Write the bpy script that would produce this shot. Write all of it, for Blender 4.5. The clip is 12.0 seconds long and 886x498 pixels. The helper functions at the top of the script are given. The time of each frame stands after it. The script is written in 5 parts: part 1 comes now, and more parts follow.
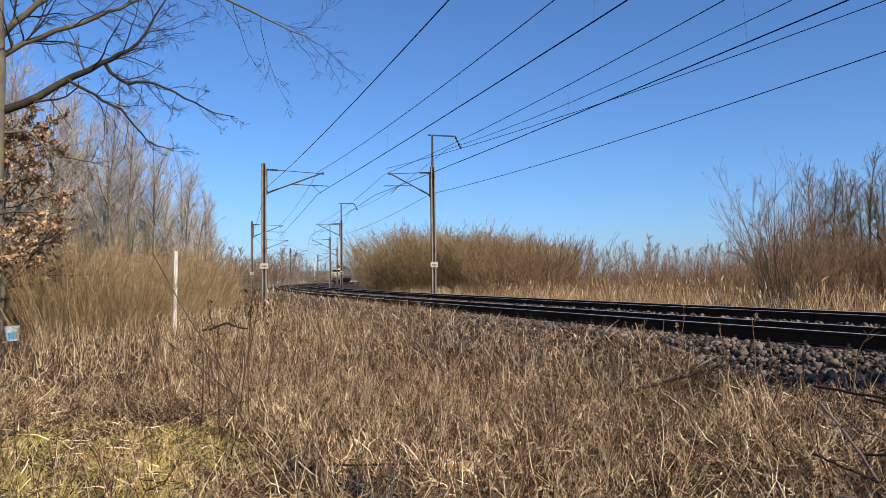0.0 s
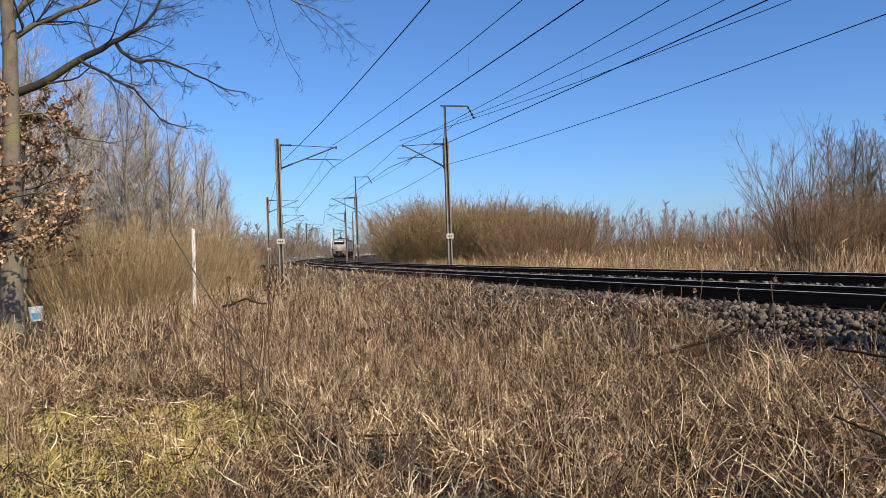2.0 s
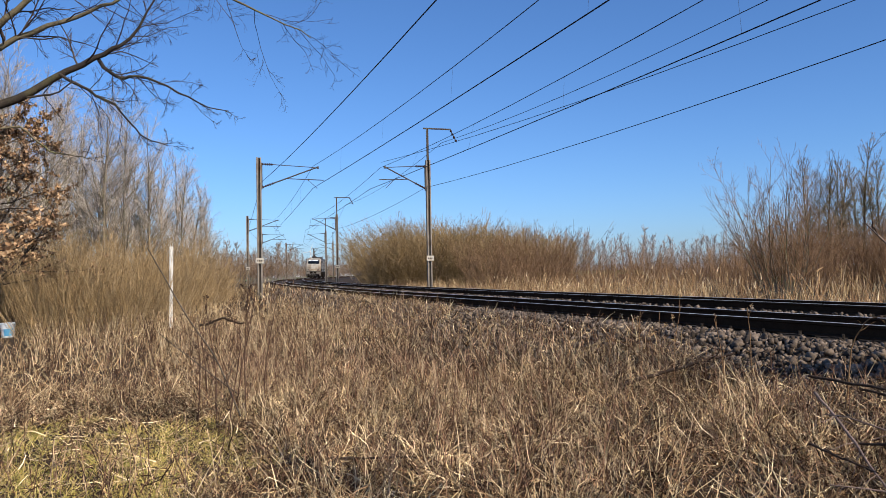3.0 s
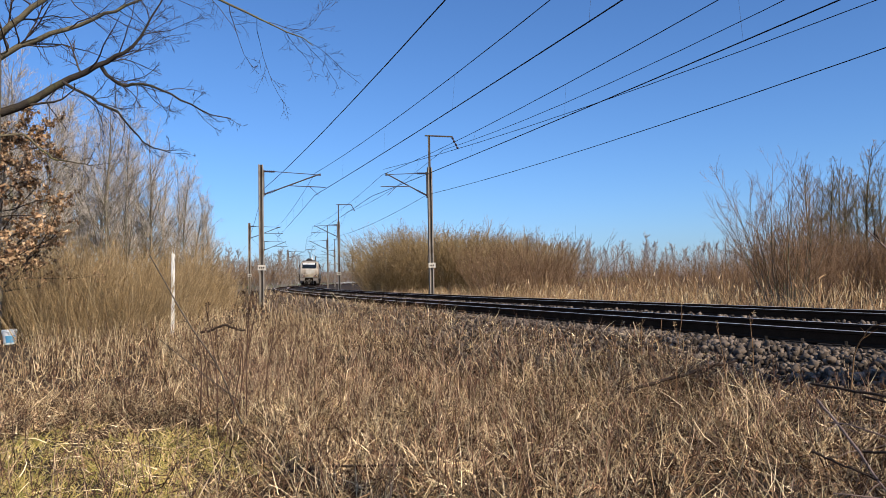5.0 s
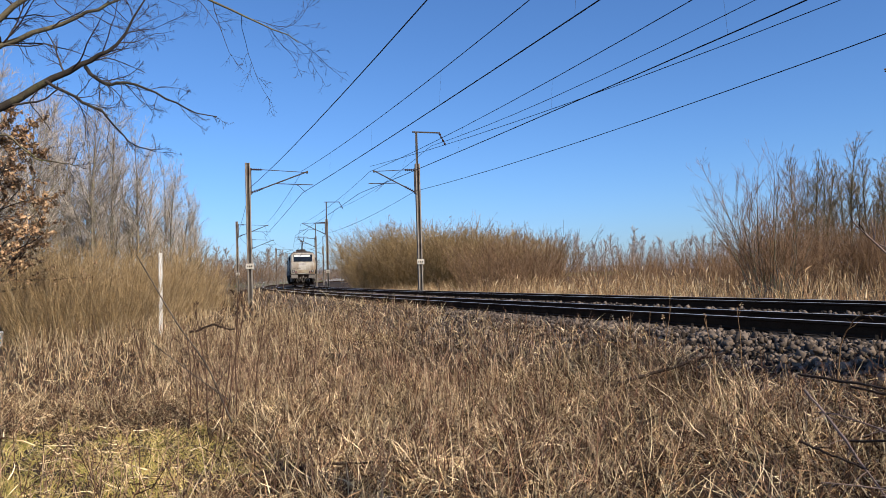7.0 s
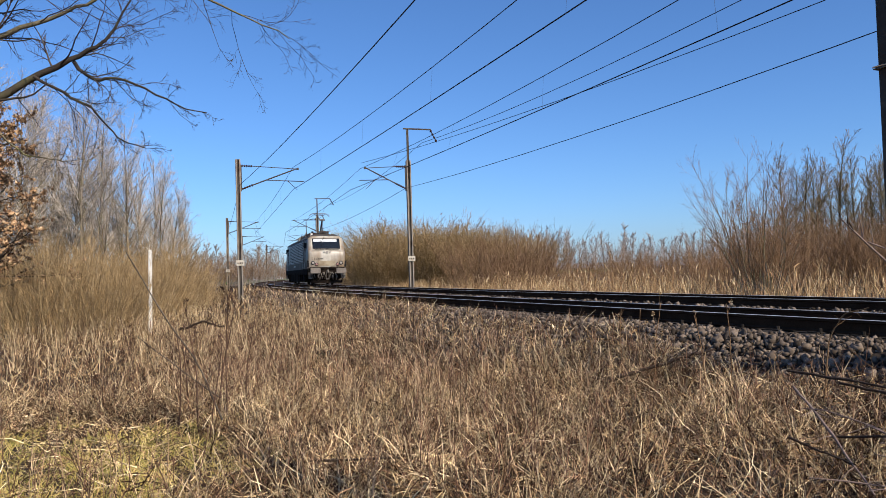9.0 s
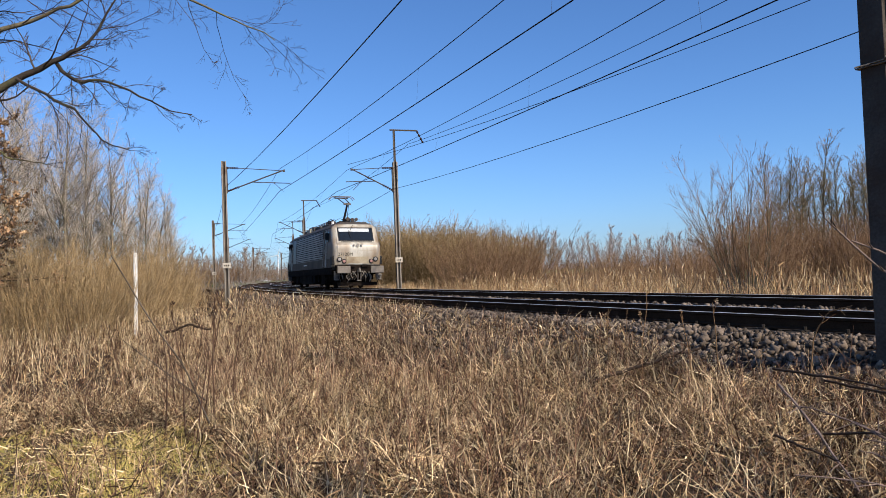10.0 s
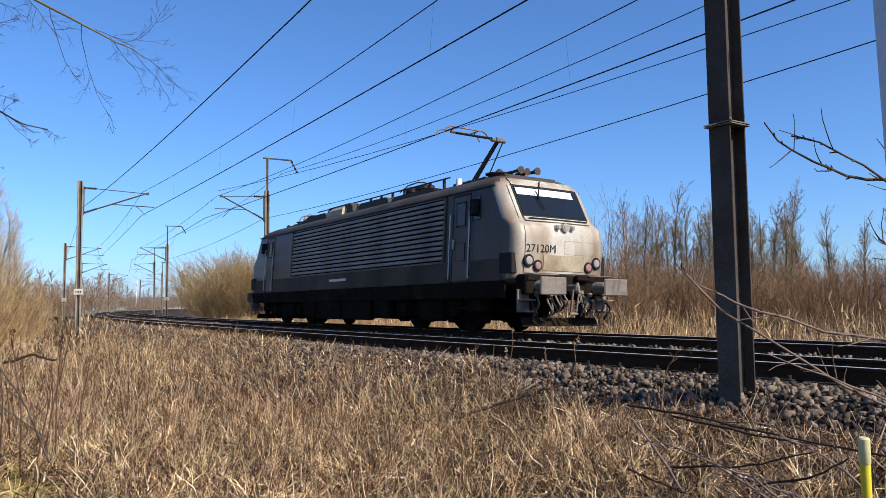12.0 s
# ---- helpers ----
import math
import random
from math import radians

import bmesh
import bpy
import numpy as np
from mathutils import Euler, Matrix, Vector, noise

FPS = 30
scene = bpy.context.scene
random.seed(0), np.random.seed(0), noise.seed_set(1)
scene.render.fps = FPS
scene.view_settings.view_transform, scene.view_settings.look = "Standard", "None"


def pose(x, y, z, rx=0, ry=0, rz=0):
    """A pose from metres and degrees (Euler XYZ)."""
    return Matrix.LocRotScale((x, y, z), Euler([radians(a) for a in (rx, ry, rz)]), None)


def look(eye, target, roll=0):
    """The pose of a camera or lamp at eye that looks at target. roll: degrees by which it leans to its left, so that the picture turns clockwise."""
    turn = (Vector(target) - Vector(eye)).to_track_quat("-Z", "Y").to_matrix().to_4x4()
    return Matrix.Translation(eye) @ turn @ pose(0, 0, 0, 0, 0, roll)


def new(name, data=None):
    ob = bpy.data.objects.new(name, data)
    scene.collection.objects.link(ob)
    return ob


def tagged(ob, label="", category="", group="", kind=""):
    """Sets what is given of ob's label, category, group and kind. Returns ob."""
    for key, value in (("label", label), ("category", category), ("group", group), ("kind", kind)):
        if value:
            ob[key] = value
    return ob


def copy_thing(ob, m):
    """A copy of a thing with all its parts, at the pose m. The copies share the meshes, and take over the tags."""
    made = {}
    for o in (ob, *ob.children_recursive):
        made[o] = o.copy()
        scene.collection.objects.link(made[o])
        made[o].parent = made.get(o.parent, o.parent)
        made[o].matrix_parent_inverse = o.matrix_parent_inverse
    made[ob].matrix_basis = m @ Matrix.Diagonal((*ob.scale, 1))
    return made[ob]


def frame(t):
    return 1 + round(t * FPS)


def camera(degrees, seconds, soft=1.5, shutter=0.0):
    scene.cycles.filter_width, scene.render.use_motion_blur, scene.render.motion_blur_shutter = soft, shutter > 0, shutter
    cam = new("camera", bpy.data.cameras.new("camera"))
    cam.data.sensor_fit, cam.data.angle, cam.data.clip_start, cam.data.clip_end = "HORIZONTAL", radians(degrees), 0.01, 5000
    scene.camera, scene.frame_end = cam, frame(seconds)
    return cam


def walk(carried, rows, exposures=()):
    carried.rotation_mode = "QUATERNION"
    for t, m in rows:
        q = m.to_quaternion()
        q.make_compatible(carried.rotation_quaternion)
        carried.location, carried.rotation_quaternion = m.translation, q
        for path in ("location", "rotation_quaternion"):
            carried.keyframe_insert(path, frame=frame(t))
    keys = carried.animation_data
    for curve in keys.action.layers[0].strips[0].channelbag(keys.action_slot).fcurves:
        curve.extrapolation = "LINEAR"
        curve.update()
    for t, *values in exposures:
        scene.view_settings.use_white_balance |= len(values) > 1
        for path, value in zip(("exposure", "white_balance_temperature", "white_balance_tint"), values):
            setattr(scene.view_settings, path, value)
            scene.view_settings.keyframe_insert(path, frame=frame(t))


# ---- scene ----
# ------------------------------------------------------------------ camera
EYE_Z = 1.6
LENS = 61.0
# seconds, yaw, pitch, roll
TURNS = [
    (0.0, 0.08, 2.27, 0.68), (0.5, 0.10, 1.73, 0.62), (1.0, -0.46, 2.22, 0.14), (1.5, 0.75, 3.05, 1.17),
    (2.0, 1.30, 0.11, 2.04), (2.5, 0.86, 2.06, 1.22), (3.0, -0.22, 1.76, 1.09), (5.0, -0.09, 2.30, 1.06),
    (5.5, -0.20, 2.46, 1.21), (6.0, -0.63, 2.12, 1.37), (6.5, -1.02, 1.87, 1.88), (7.0, -0.93, 1.99, 1.80),
    (9.0, -1.62, 1.73, 1.78), (9.5, -2.13, 1.92, 1.68), (10.0, -2.58, 1.78, 2.17), (10.5, -4.38, 2.49, 2.11),
    (11.0, -6.12, 3.11, 1.61), (11.5, -8.77, 3.54, 0.72), (12.0, -12.38, 4.14, 0.69),
]
cam = camera(LENS, 12.0, soft=0.8)
walk(cam, [(t, pose(0, 0, EYE_Z, 90 + p, r, y)) for t, y, p, r in TURNS], exposures=[(0.0, 0.25, 5300, 10), (9.0, 0.3, 5300, 10), (10.5, 0.36, 5300, 10), (12.0, 0.5, 5250, 10)])

# ------------------------------------------------------------------ sun and sky
SUN_WAY = Vector((0.64, -0.77, 0.76)).normalized()
world = bpy.data.worlds.new("world")
scene.world = world
world.use_nodes = True
wn = world.node_tree.nodes
sky = wn.new("ShaderNodeTexSky")
sky.sky_type = "NISHITA"
sky.sun_disc = False
sky.sun_elevation = math.asin(SUN_WAY.z)
sky.sun_rotation = math.atan2(SUN_WAY.x, SUN_WAY.y)
sky.altitude = 900
sky.air_density, sky.dust_density, sky.ozone_density = 1.0, 1.6, 6.0
wn["Background"].inputs["Strength"].default_value = 0.104
world.node_tree.links.new(sky.outputs["Color"], wn["Background"].inputs["Color"])
sun_data = bpy.data.lights.new("sun", "SUN")
sun_data.energy, sun_data.angle, sun_data.color = 5.0, radians(0.53), (1.0, 0.78, 0.52)
sun = new("sun", sun_data)
sun.matrix_world = look(SUN_WAY * 60, (0, 0, 0))
# ------------------------------------------------------------------ materials
def mat(name, base, rough=0.8, metal=0.0, grain=6.0, fine=60.0, spread=0.35, stain=None, stain_at=0.55, bump=0.2, per=0.0, island=False, spec=0.12, streak=1.0):
    """Principled material: base colour varied at two scales, optional stain colour (drawn out upright by streak), bump, variation per object or island."""
    m = bpy.data.materials.new(name)
    m.use_nodes = True
    n, l = m.node_tree.nodes, m.node_tree.links
    b = n["Principled BSDF"]
    b.inputs["Roughness"].default_value, b.inputs["Metallic"].default_value = rough, metal
    b.inputs["Specular IOR Level"].default_value = spec
    co = n.new("ShaderNodeTexCoord")
    big, small = n.new("ShaderNodeTexNoise"), n.new("ShaderNodeTexNoise")
    big.inputs["Scale"].default_value, small.inputs["Scale"].default_value = grain, fine
    big.inputs["Detail"].default_value, small.inputs["Detail"].default_value = 5, 3
    for t in (big, small):
        l.new(co.outputs["Object"], t.inputs["Vector"])
    ramp = n.new("ShaderNodeValToRGB")
    lo, hi = [max(0.0, c * (1 - spread)) for c in base], [min(1.0, c * (1 + spread)) for c in base]
    ramp.color_ramp.elements[0].position, ramp.color_ramp.elements[1].position = 0.3, 0.7
    ramp.color_ramp.elements[0].color, ramp.color_ramp.elements[1].color = (*lo, 1), (*hi, 1)
    mix = n.new("ShaderNodeMath")
    mix.operation = "MULTIPLY_ADD"
    mix.inputs[1].default_value = 0.45
    l.new(small.outputs["Fac"], mix.inputs[0])
    sc = n.new("ShaderNodeMath")
    sc.operation = "MULTIPLY"
    sc.inputs[1].default_value = 0.55
    l.new(big.outputs["Fac"], sc.inputs[0])
    l.new(sc.outputs[0], mix.inputs[2])
    l.new(mix.outputs[0], ramp.inputs["Fac"])
    col = ramp.outputs["Color"]
    if stain:
        st = n.new("ShaderNodeTexNoise")
        st.inputs["Scale"].default_value, st.inputs["Detail"].default_value = grain * 0.45, 8
        mp = n.new("ShaderNodeMapping")
        mp.inputs["Scale"].default_value = (1, 1, 1 / streak)
        l.new(co.outputs["Object"], mp.inputs["Vector"])
        l.new(mp.outputs["Vector"], st.inputs["Vector"])
        sr = n.new("ShaderNodeMapRange")
        sr.inputs["From Min"].default_value, sr.inputs["From Max"].default_value = stain_at - 0.08, stain_at + 0.12
        l.new(st.outputs["Fac"], sr.inputs["Value"])
        mx = n.new("ShaderNodeMix")
        mx.data_type = "RGBA"
        l.new(sr.outputs["Result"], mx.inputs["Factor"])
        l.new(col, mx.inputs["A"])
        mx.inputs["B"].default_value = (*stain, 1)
        col = mx.outputs["Result"]
    if per:
        hs = n.new("ShaderNodeHueSaturation")
        src = n.new("ShaderNodeNewGeometry").outputs["Random Per Island"] if island else n.new("ShaderNodeObjectInfo").outputs["Random"]
        vr = n.new("ShaderNodeMapRange")
        vr.inputs["To Min"].default_value, vr.inputs["To Max"].default_value = 1 - per, 1 + per
        l.new(src, vr.inputs["Value"])
        l.new(vr.outputs["Result"], hs.inputs["Value"])
        l.new(col, hs.inputs["Color"])
        col = hs.outputs["Color"]
    l.new(col, b.inputs["Base Color"])
    if bump:
        bp = n.new("ShaderNodeBump")
        bp.inputs["Strength"].default_value, bp.inputs["Distance"].default_value = bump, 0.02
        l.new(small.outputs["Fac"], bp.inputs["Height"])
        l.new(bp.outputs["Normal"], b.inputs["Normal"])
    return m


# soil kept extra dark, to deepen the shaded gaps under the grass
M_SOIL = mat("soil_and_litter", (0.05, 0.035, 0.022), 0.95, grain=0.5, fine=25, spread=0.5, stain=(0.03, 0.021, 0.014), stain_at=0.58, bump=0.8)
# near-black: the shade between the loose stones is put into this colour
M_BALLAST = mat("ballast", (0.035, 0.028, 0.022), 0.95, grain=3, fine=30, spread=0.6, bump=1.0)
M_STONE = mat("crushed_stone", (0.135, 0.105, 0.078), 0.9, grain=9, fine=50, spread=0.35, per=0.8, island=True)
M_STONE_ONE = mat("crushed_stone_single", (0.135, 0.105, 0.078), 0.9, grain=9, fine=50, spread=0.35, per=0.8)
M_RUST = mat("rusty_rail", (0.045, 0.026, 0.015), 0.92, grain=4, fine=60, spread=0.4, spec=0.03)
M_RAILHEAD = mat("polished_rail_head", (0.72, 0.64, 0.54), 0.42, 0.55, grain=2, fine=80, spread=0.12, bump=0.03)
M_SLEEPER = mat("tarred_oak", (0.03, 0.025, 0.02), 0.9, grain=5, fine=60, spread=0.5, per=0.3)
M_MAST = mat("weathered_mast_steel", (0.075, 0.064, 0.052), 0.75, 0.0, grain=2.5, fine=40, spread=0.4, stain=(0.055, 0.035, 0.022), stain_at=0.55)
M_MASTGREY = mat("galvanised_mast_steel", (0.27, 0.23, 0.18), 0.6, 0.2, grain=2.5, fine=40, spread=0.3, stain=(0.13, 0.09, 0.06), stain_at=0.6)
M_WIRE = mat("dark_copper_wire", (0.035, 0.035, 0.04), 0.6, 0.3, bump=0)
M_INSUL = mat("brown_glazed_insulator", (0.05, 0.03, 0.025), 0.25, bump=0)
M_WHITE = mat("white_enamel", (0.78, 0.76, 0.70), 0.5, grain=5, spread=0.1, stain=(0.45, 0.38, 0.28), stain_at=0.66, bump=0.05)
M_PLATE = mat("weathered_enamel", (0.50, 0.45, 0.36), 0.6, grain=9, spread=0.15, stain=(0.30, 0.23, 0.15), stain_at=0.6, bump=0.05)
M_INK = mat("black_ink", (0.02, 0.02, 0.02), 0.6, bump=0)


# ------------------------------------------------------------------ mesh kit
class Geo:
    """Gathers vertices and faces of one mesh."""

    def __init__(self):
        self.v, self.f, self.s = [], [], []

    def add(self, verts, faces, slot=0):
        k = len(self.v)
        self.v += [tuple(p) for p in verts]
        self.f += [tuple(i + k for i in q) for q in faces]
        self.s += [slot] * len(faces)
        return self

    def box(self, x0, x1, y0, y1, z0, z1, c=0.0, m=None, slot=0):
        """A box, with edges cut back by c."""
        bm = bmesh.new()
        bmesh.ops.create_cube(bm, size=1)
        for v in bm.verts:
            v.co = ((x0 + x1) / 2 + v.co.x * (x1 - x0), (y0 + y1) / 2 + v.co.y * (y1 - y0), (z0 + z1) / 2 + v.co.z * (z1 - z0))
        if c:
            bmesh.ops.bevel(bm, geom=bm.edges[:], offset=c, segments=1, affect="EDGES")
        bm.verts.ensure_lookup_table()
        self.add([(m @ v.co if m else v.co) for v in bm.verts], [[v.index for v in f.verts] for f in bm.faces], slot)
        bm.free()
        return self

    def rod(self, a, b, r, r2=None, n=8, slot=0, caps=True):
        a, b = Vector(a), Vector(b)
        r2 = r if r2 is None else r2
        w = (b - a).normalized()
        u = w.orthogonal().normalized()
        k = w.cross(u)
        vs = [a + (u * math.cos(i * 2 * math.pi / n) + k * math.sin(i * 2 * math.pi / n)) * r for i in range(n)]
        vs += [b + (u * math.cos(i * 2 * math.pi / n) + k * math.sin(i * 2 * math.pi / n)) * r2 for i in range(n)]
        fs = [(i, (i + 1) % n, n + (i + 1) % n, n + i) for i in range(n)]
        if caps:
            fs += [tuple(range(n))[::-1], tuple(range(n, 2 * n))]
        return self.add(vs, fs, slot)

    def turned(self, a, b, steps, n=12, slot=0):
        """A solid of revolution along a-b: steps of (share of the way, radius)."""
        a, b = Vector(a), Vector(b)
        w = (b - a).normalized()
        u = w.orthogonal().normalized()
        k = w.cross(u)
        vs, fs = [], []
        for s, r in steps:
            vs += [a + (b - a) * s + (u * math.cos(i * 2 * math.pi / n) + k * math.sin(i * 2 * math.pi / n)) * r for i in range(n)]
        for j in range(len(steps) - 1):
            fs += [(j * n + i, j * n + (i + 1) % n, (j + 1) * n + (i + 1) % n, (j + 1) * n + i) for i in range(n)]
        fs += [tuple(range(n))[::-1], tuple(range((len(steps) - 1) * n, len(steps) * n))]
        return self.add(vs, fs, slot)

    def rings(self, rings, slot=0, closed=True, caps=True):
        n = len(rings[0])
        vs = [p for r in rings for p in r]
        fs = []
        for j in range(len(rings) - 1):
            fs += [(j * n + i, j * n + (i + 1) % n, (j + 1) * n + (i + 1) % n, (j + 1) * n + i) for i in range(n if closed else n - 1)]
        if caps:
            fs += [tuple(range(n))[::-1], tuple(range((len(rings) - 1) * n, len(rings) * n))]
        return self.add(vs, fs, slot)

    def leaned(self, q, slope=0.045, z0=1.25):
        """Leans the pieces on side q inwards with height."""
        self.v = [(x, y - q * slope * (z - z0), z) for x, y, z in self.v]
        return self

    def data(self, name, *mats, smooth=False):
        me = bpy.data.meshes.new(name)
        me.from_pydata(self.v, [], self.f)
        for m in mats:
            me.materials.append(m)
        if len(mats) > 1:
            me.polygons.foreach_set("material_index", self.s)
        bm = bmesh.new()
        bm.from_mesh(me)
        bmesh.ops.recalc_face_normals(bm, faces=bm.faces[:])
        bm.to_mesh(me)
        bm.free()
        if smooth:
            me.polygons.foreach_set("use_smooth", [True] * len(me.polygons))
            me.set_sharp_from_angle(angle=radians(35))
        return me


def part(name, geo, material, parent=None, label="", smooth=False):
    """One mesh object of that geometry, under a thing or a part."""
    mats = material if isinstance(material, (list, tuple)) else [material]
    ob = new(name, geo if isinstance(geo, bpy.types.Mesh) else geo.data(name, *mats, smooth=smooth))
    if parent:
        ob.parent = parent
    return tagged(ob, label)


def base(name, label, category, m=None, group="", kind=""):
    """The Empty at a thing's base."""
    ob = tagged(new(name), label, category, group, kind)
    ob.empty_display_size = 0.2
    if m:
        ob.matrix_world = m
    return ob


def quick(name, verts, faces, material, smooth=False):
    """A mesh object from arrays: verts (n, 3), faces (m, 3 or 4)."""
    verts, faces = np.ascontiguousarray(verts, dtype=np.float32), np.ascontiguousarray(faces, dtype=np.int32)
    me = bpy.data.meshes.new(name)
    me.vertices.add(len(verts))
    me.vertices.foreach_set("co", verts.ravel())
    k = faces.shape[1]
    me.loops.add(faces.size)
    me.loops.foreach_set("vertex_index", faces.ravel())
    me.polygons.add(len(faces))
    me.polygons.foreach_set("loop_start", np.arange(0, faces.size, k, dtype=np.int32))
    me.polygons.foreach_set("loop_total", np.full(len(faces), k, dtype=np.int32))
    if smooth:
        me.polygons.foreach_set("use_smooth", np.ones(len(faces), dtype=bool))
    me.materials.append(material)
    me.update(calc_edges=True)
    return new(name, me)


def sticks(paths, radii, sides=3):
    """Tubes along many paths at once: paths (n, k, 3), radii (n, k). Returns verts and quad faces."""
    n, k, _ = paths.shape
    way = np.gradient(paths, axis=1)
    way /= np.linalg.norm(way, axis=2, keepdims=True) + 1e-9
    ref = np.where(np.abs(way[:, :1, 2:3]) > 0.8, np.array([[[1.0, 0.2, 0]]]), np.array([[[0.1, 0.2, 1.0]]]))
    u = np.cross(way, np.broadcast_to(ref, way.shape))
    u /= np.linalg.norm(u, axis=2, keepdims=True) + 1e-9
    w = np.cross(way, u)
    a = np.arange(sides) * 2 * np.pi / sides
    v = paths[:, :, None] + radii[:, :, None, None] * (u[:, :, None] * np.cos(a)[:, None] + w[:, :, None] * np.sin(a)[:, None])
    i = np.arange(n)[:, None, None] * k * sides
    j = np.arange(k - 1)[None, :, None] * sides
    s = np.arange(sides)[None, None, :]
    t = (s + 1) % sides
    f = np.stack([i + j + s, i + j + t, i + j + sides + t, i + j + sides + s], -1)
    return v.reshape(-1, 3), f.reshape(-1, 4)


def merged(pieces):
    """Joins pieces of (verts, faces)."""
    vs, fs, k = [], [], 0
    for v, f in pieces:
        vs.append(v)
        fs.append(f + k)
        k += len(v)
    return np.concatenate(vs), np.concatenate(fs)
# ------------------------------------------------------------------ plan of the line
CX, CY, RAD = 440.92, 187.41, 466.73      # the curve on which the far track lies
GAP = 3.6                                  # between the two tracks' centres
RAIL_Z, CANT = 0.89, 0.03
S_STRAIGHT = -math.pi * RAD                # beyond this the line runs straight away
S_EYE = -1278.9                            # abreast of the eye


def on_line(s, off=0.0, z=0.0):
    """A point at chainage s, off metres outside the far track's centre."""
    if s < S_STRAIGHT:
        return Vector((CX - RAD - off, CY + S_STRAIGHT - s, z))
    a = s / RAD
    return Vector((CX + (RAD + off) * math.cos(a), CY + (RAD + off) * math.sin(a), z))


def heading(s):
    """The way of travel at chainage s, in degrees."""
    return math.degrees(max(s, S_STRAIGHT) / RAD) + 90


def level(off):
    """Height of the rail heads at that offset, with the cant."""
    c = GAP if off > GAP / 2 else 0.0
    return RAIL_Z - CANT * (0.75 - (off - c)) / 1.5


def swept(profile, s0, s1, step):
    """Rings of a profile of (off, z) along the line."""
    n = int((s1 - s0) / step)
    return [[on_line(s0 + (s1 - s0) * i / n, o, z) for o, z in profile] for i in range(n + 1)]


S_NEAR, S_FAR = S_EYE + 70, S_EYE - 480

# ------------------------------------------------------------------ ground
def ground_z(x, y):
    d = math.hypot(x - CX, y - CY) - RAD if y < CY else CX - RAD - x
    wave = 0.06 * noise.noise(Vector((x * 0.25, y * 0.25, 0))) + 0.10 * noise.noise(Vector((x * 0.07, y * 0.07, 3)))
    # the formation under the tracks is raised a little
    t = max(0.0, min(1.0, 1 - (abs(d - GAP / 2) - 4.2) / 2.5))
    return wave * (1 - t) + 0.38 * t


def ground_sheet():
    xs = np.concatenate([np.linspace(-2500, -150, 8), np.linspace(-110, -34, 20), np.linspace(-32, 40, 110), np.linspace(43, 120, 20), np.linspace(160, 2500, 8)])
    ys = np.concatenate([np.linspace(-1500, -60, 8), np.linspace(-40, -4, 16), np.linspace(-3, 70, 110), np.linspace(73, 240, 50), np.linspace(260, 4000, 14)])
    v = np.array([(x, y, ground_z(x, y)) for y in ys for x in xs])
    nx, ny = len(xs), len(ys)
    f = np.array([(j * nx + i, j * nx + i + 1, (j + 1) * nx + i + 1, (j + 1) * nx + i) for j in range(ny - 1) for i in range(nx - 1)])
    return tagged(quick("ground", v, f, M_SOIL, True), "bare soil and dry plant litter of the verge", "ground", kind="structure")


ground_sheet()

# ballast bed: one sheet over both tracks, with shoulders
BED_OUT, BED_IN = GAP + 1.95, -1.95
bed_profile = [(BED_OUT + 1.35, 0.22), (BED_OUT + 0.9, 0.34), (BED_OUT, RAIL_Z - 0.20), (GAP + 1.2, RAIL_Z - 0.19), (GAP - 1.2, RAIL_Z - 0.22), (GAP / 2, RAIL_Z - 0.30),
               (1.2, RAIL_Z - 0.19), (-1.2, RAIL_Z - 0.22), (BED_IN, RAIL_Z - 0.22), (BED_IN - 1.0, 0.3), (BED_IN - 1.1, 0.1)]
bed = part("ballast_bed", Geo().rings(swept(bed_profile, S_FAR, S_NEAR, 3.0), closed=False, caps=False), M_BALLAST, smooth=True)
tagged(bed, "crushed stone ballast bed under two curved tracks, near-black for shaded gaps between stones", "ballast", kind="structure")


def bed_z(off):
    xs = [o for o, z in bed_profile][::-1]
    return float(np.interp(off, xs, [z for o, z in bed_profile][::-1]))


def track(off, label):
    """A track: two rails with polished heads, and sleepers."""
    th = base("railway_track", label, "railway track", kind="structure")
    for side in (0.7525, -0.7525):
        o = off + side
        z = level(o)
        p = [(o - 0.07, z - 0.172), (o + 0.07, z - 0.172), (o + 0.07, z - 0.158), (o + 0.010, z - 0.14), (o + 0.010, z - 0.045), (o + 0.035, z - 0.035), (o + 0.035, z - 0.003),
             (o - 0.035, z - 0.003), (o - 0.035, z - 0.035), (o - 0.010, z - 0.045), (o - 0.010, z - 0.14), (o - 0.07, z - 0.158)]
        part("rail", Geo().rings(swept(p, S_FAR, S_NEAR, 2.0)), M_RUST, th)
        h = [(o - 0.03, z - 0.006), (o + 0.03, z - 0.006), (o + 0.026, z), (o - 0.026, z)]
        part("rail_head", Geo().rings(swept(h, S_FAR, S_NEAR, 2.0)), M_RAILHEAD, th, "worn shiny running surface")
    g = Geo().box(-0.13, 0.13, -1.3, 1.3, -0.16, 0, 0.012)
    for y in (-0.7525, 0.7525):
        g.box(-0.1, 0.1, y - 0.17, y + 0.17, 0, 0.018, 0.004)
        for k in (-0.12, 0.12):
            g.rod((0.05, y + k, 0.0), (0.05, y + k, 0.06), 0.022, n=6)
    me = g.data("sleeper", M_SLEEPER)
    for i in range(190):
        s = S_EYE + 28 - i * 0.6
        ob = new("sleeper", me)
        ob.parent = th
        m = pose(*on_line(s, off, level(off) - 0.185), 0, 0, heading(s)) @ pose(0, 0, 0, math.degrees(CANT / 1.5) * -1)
        ob.matrix_basis = m @ pose(0, 0, random.uniform(-0.008, 0.004), 0, 0, random.uniform(-1, 1))
    return th


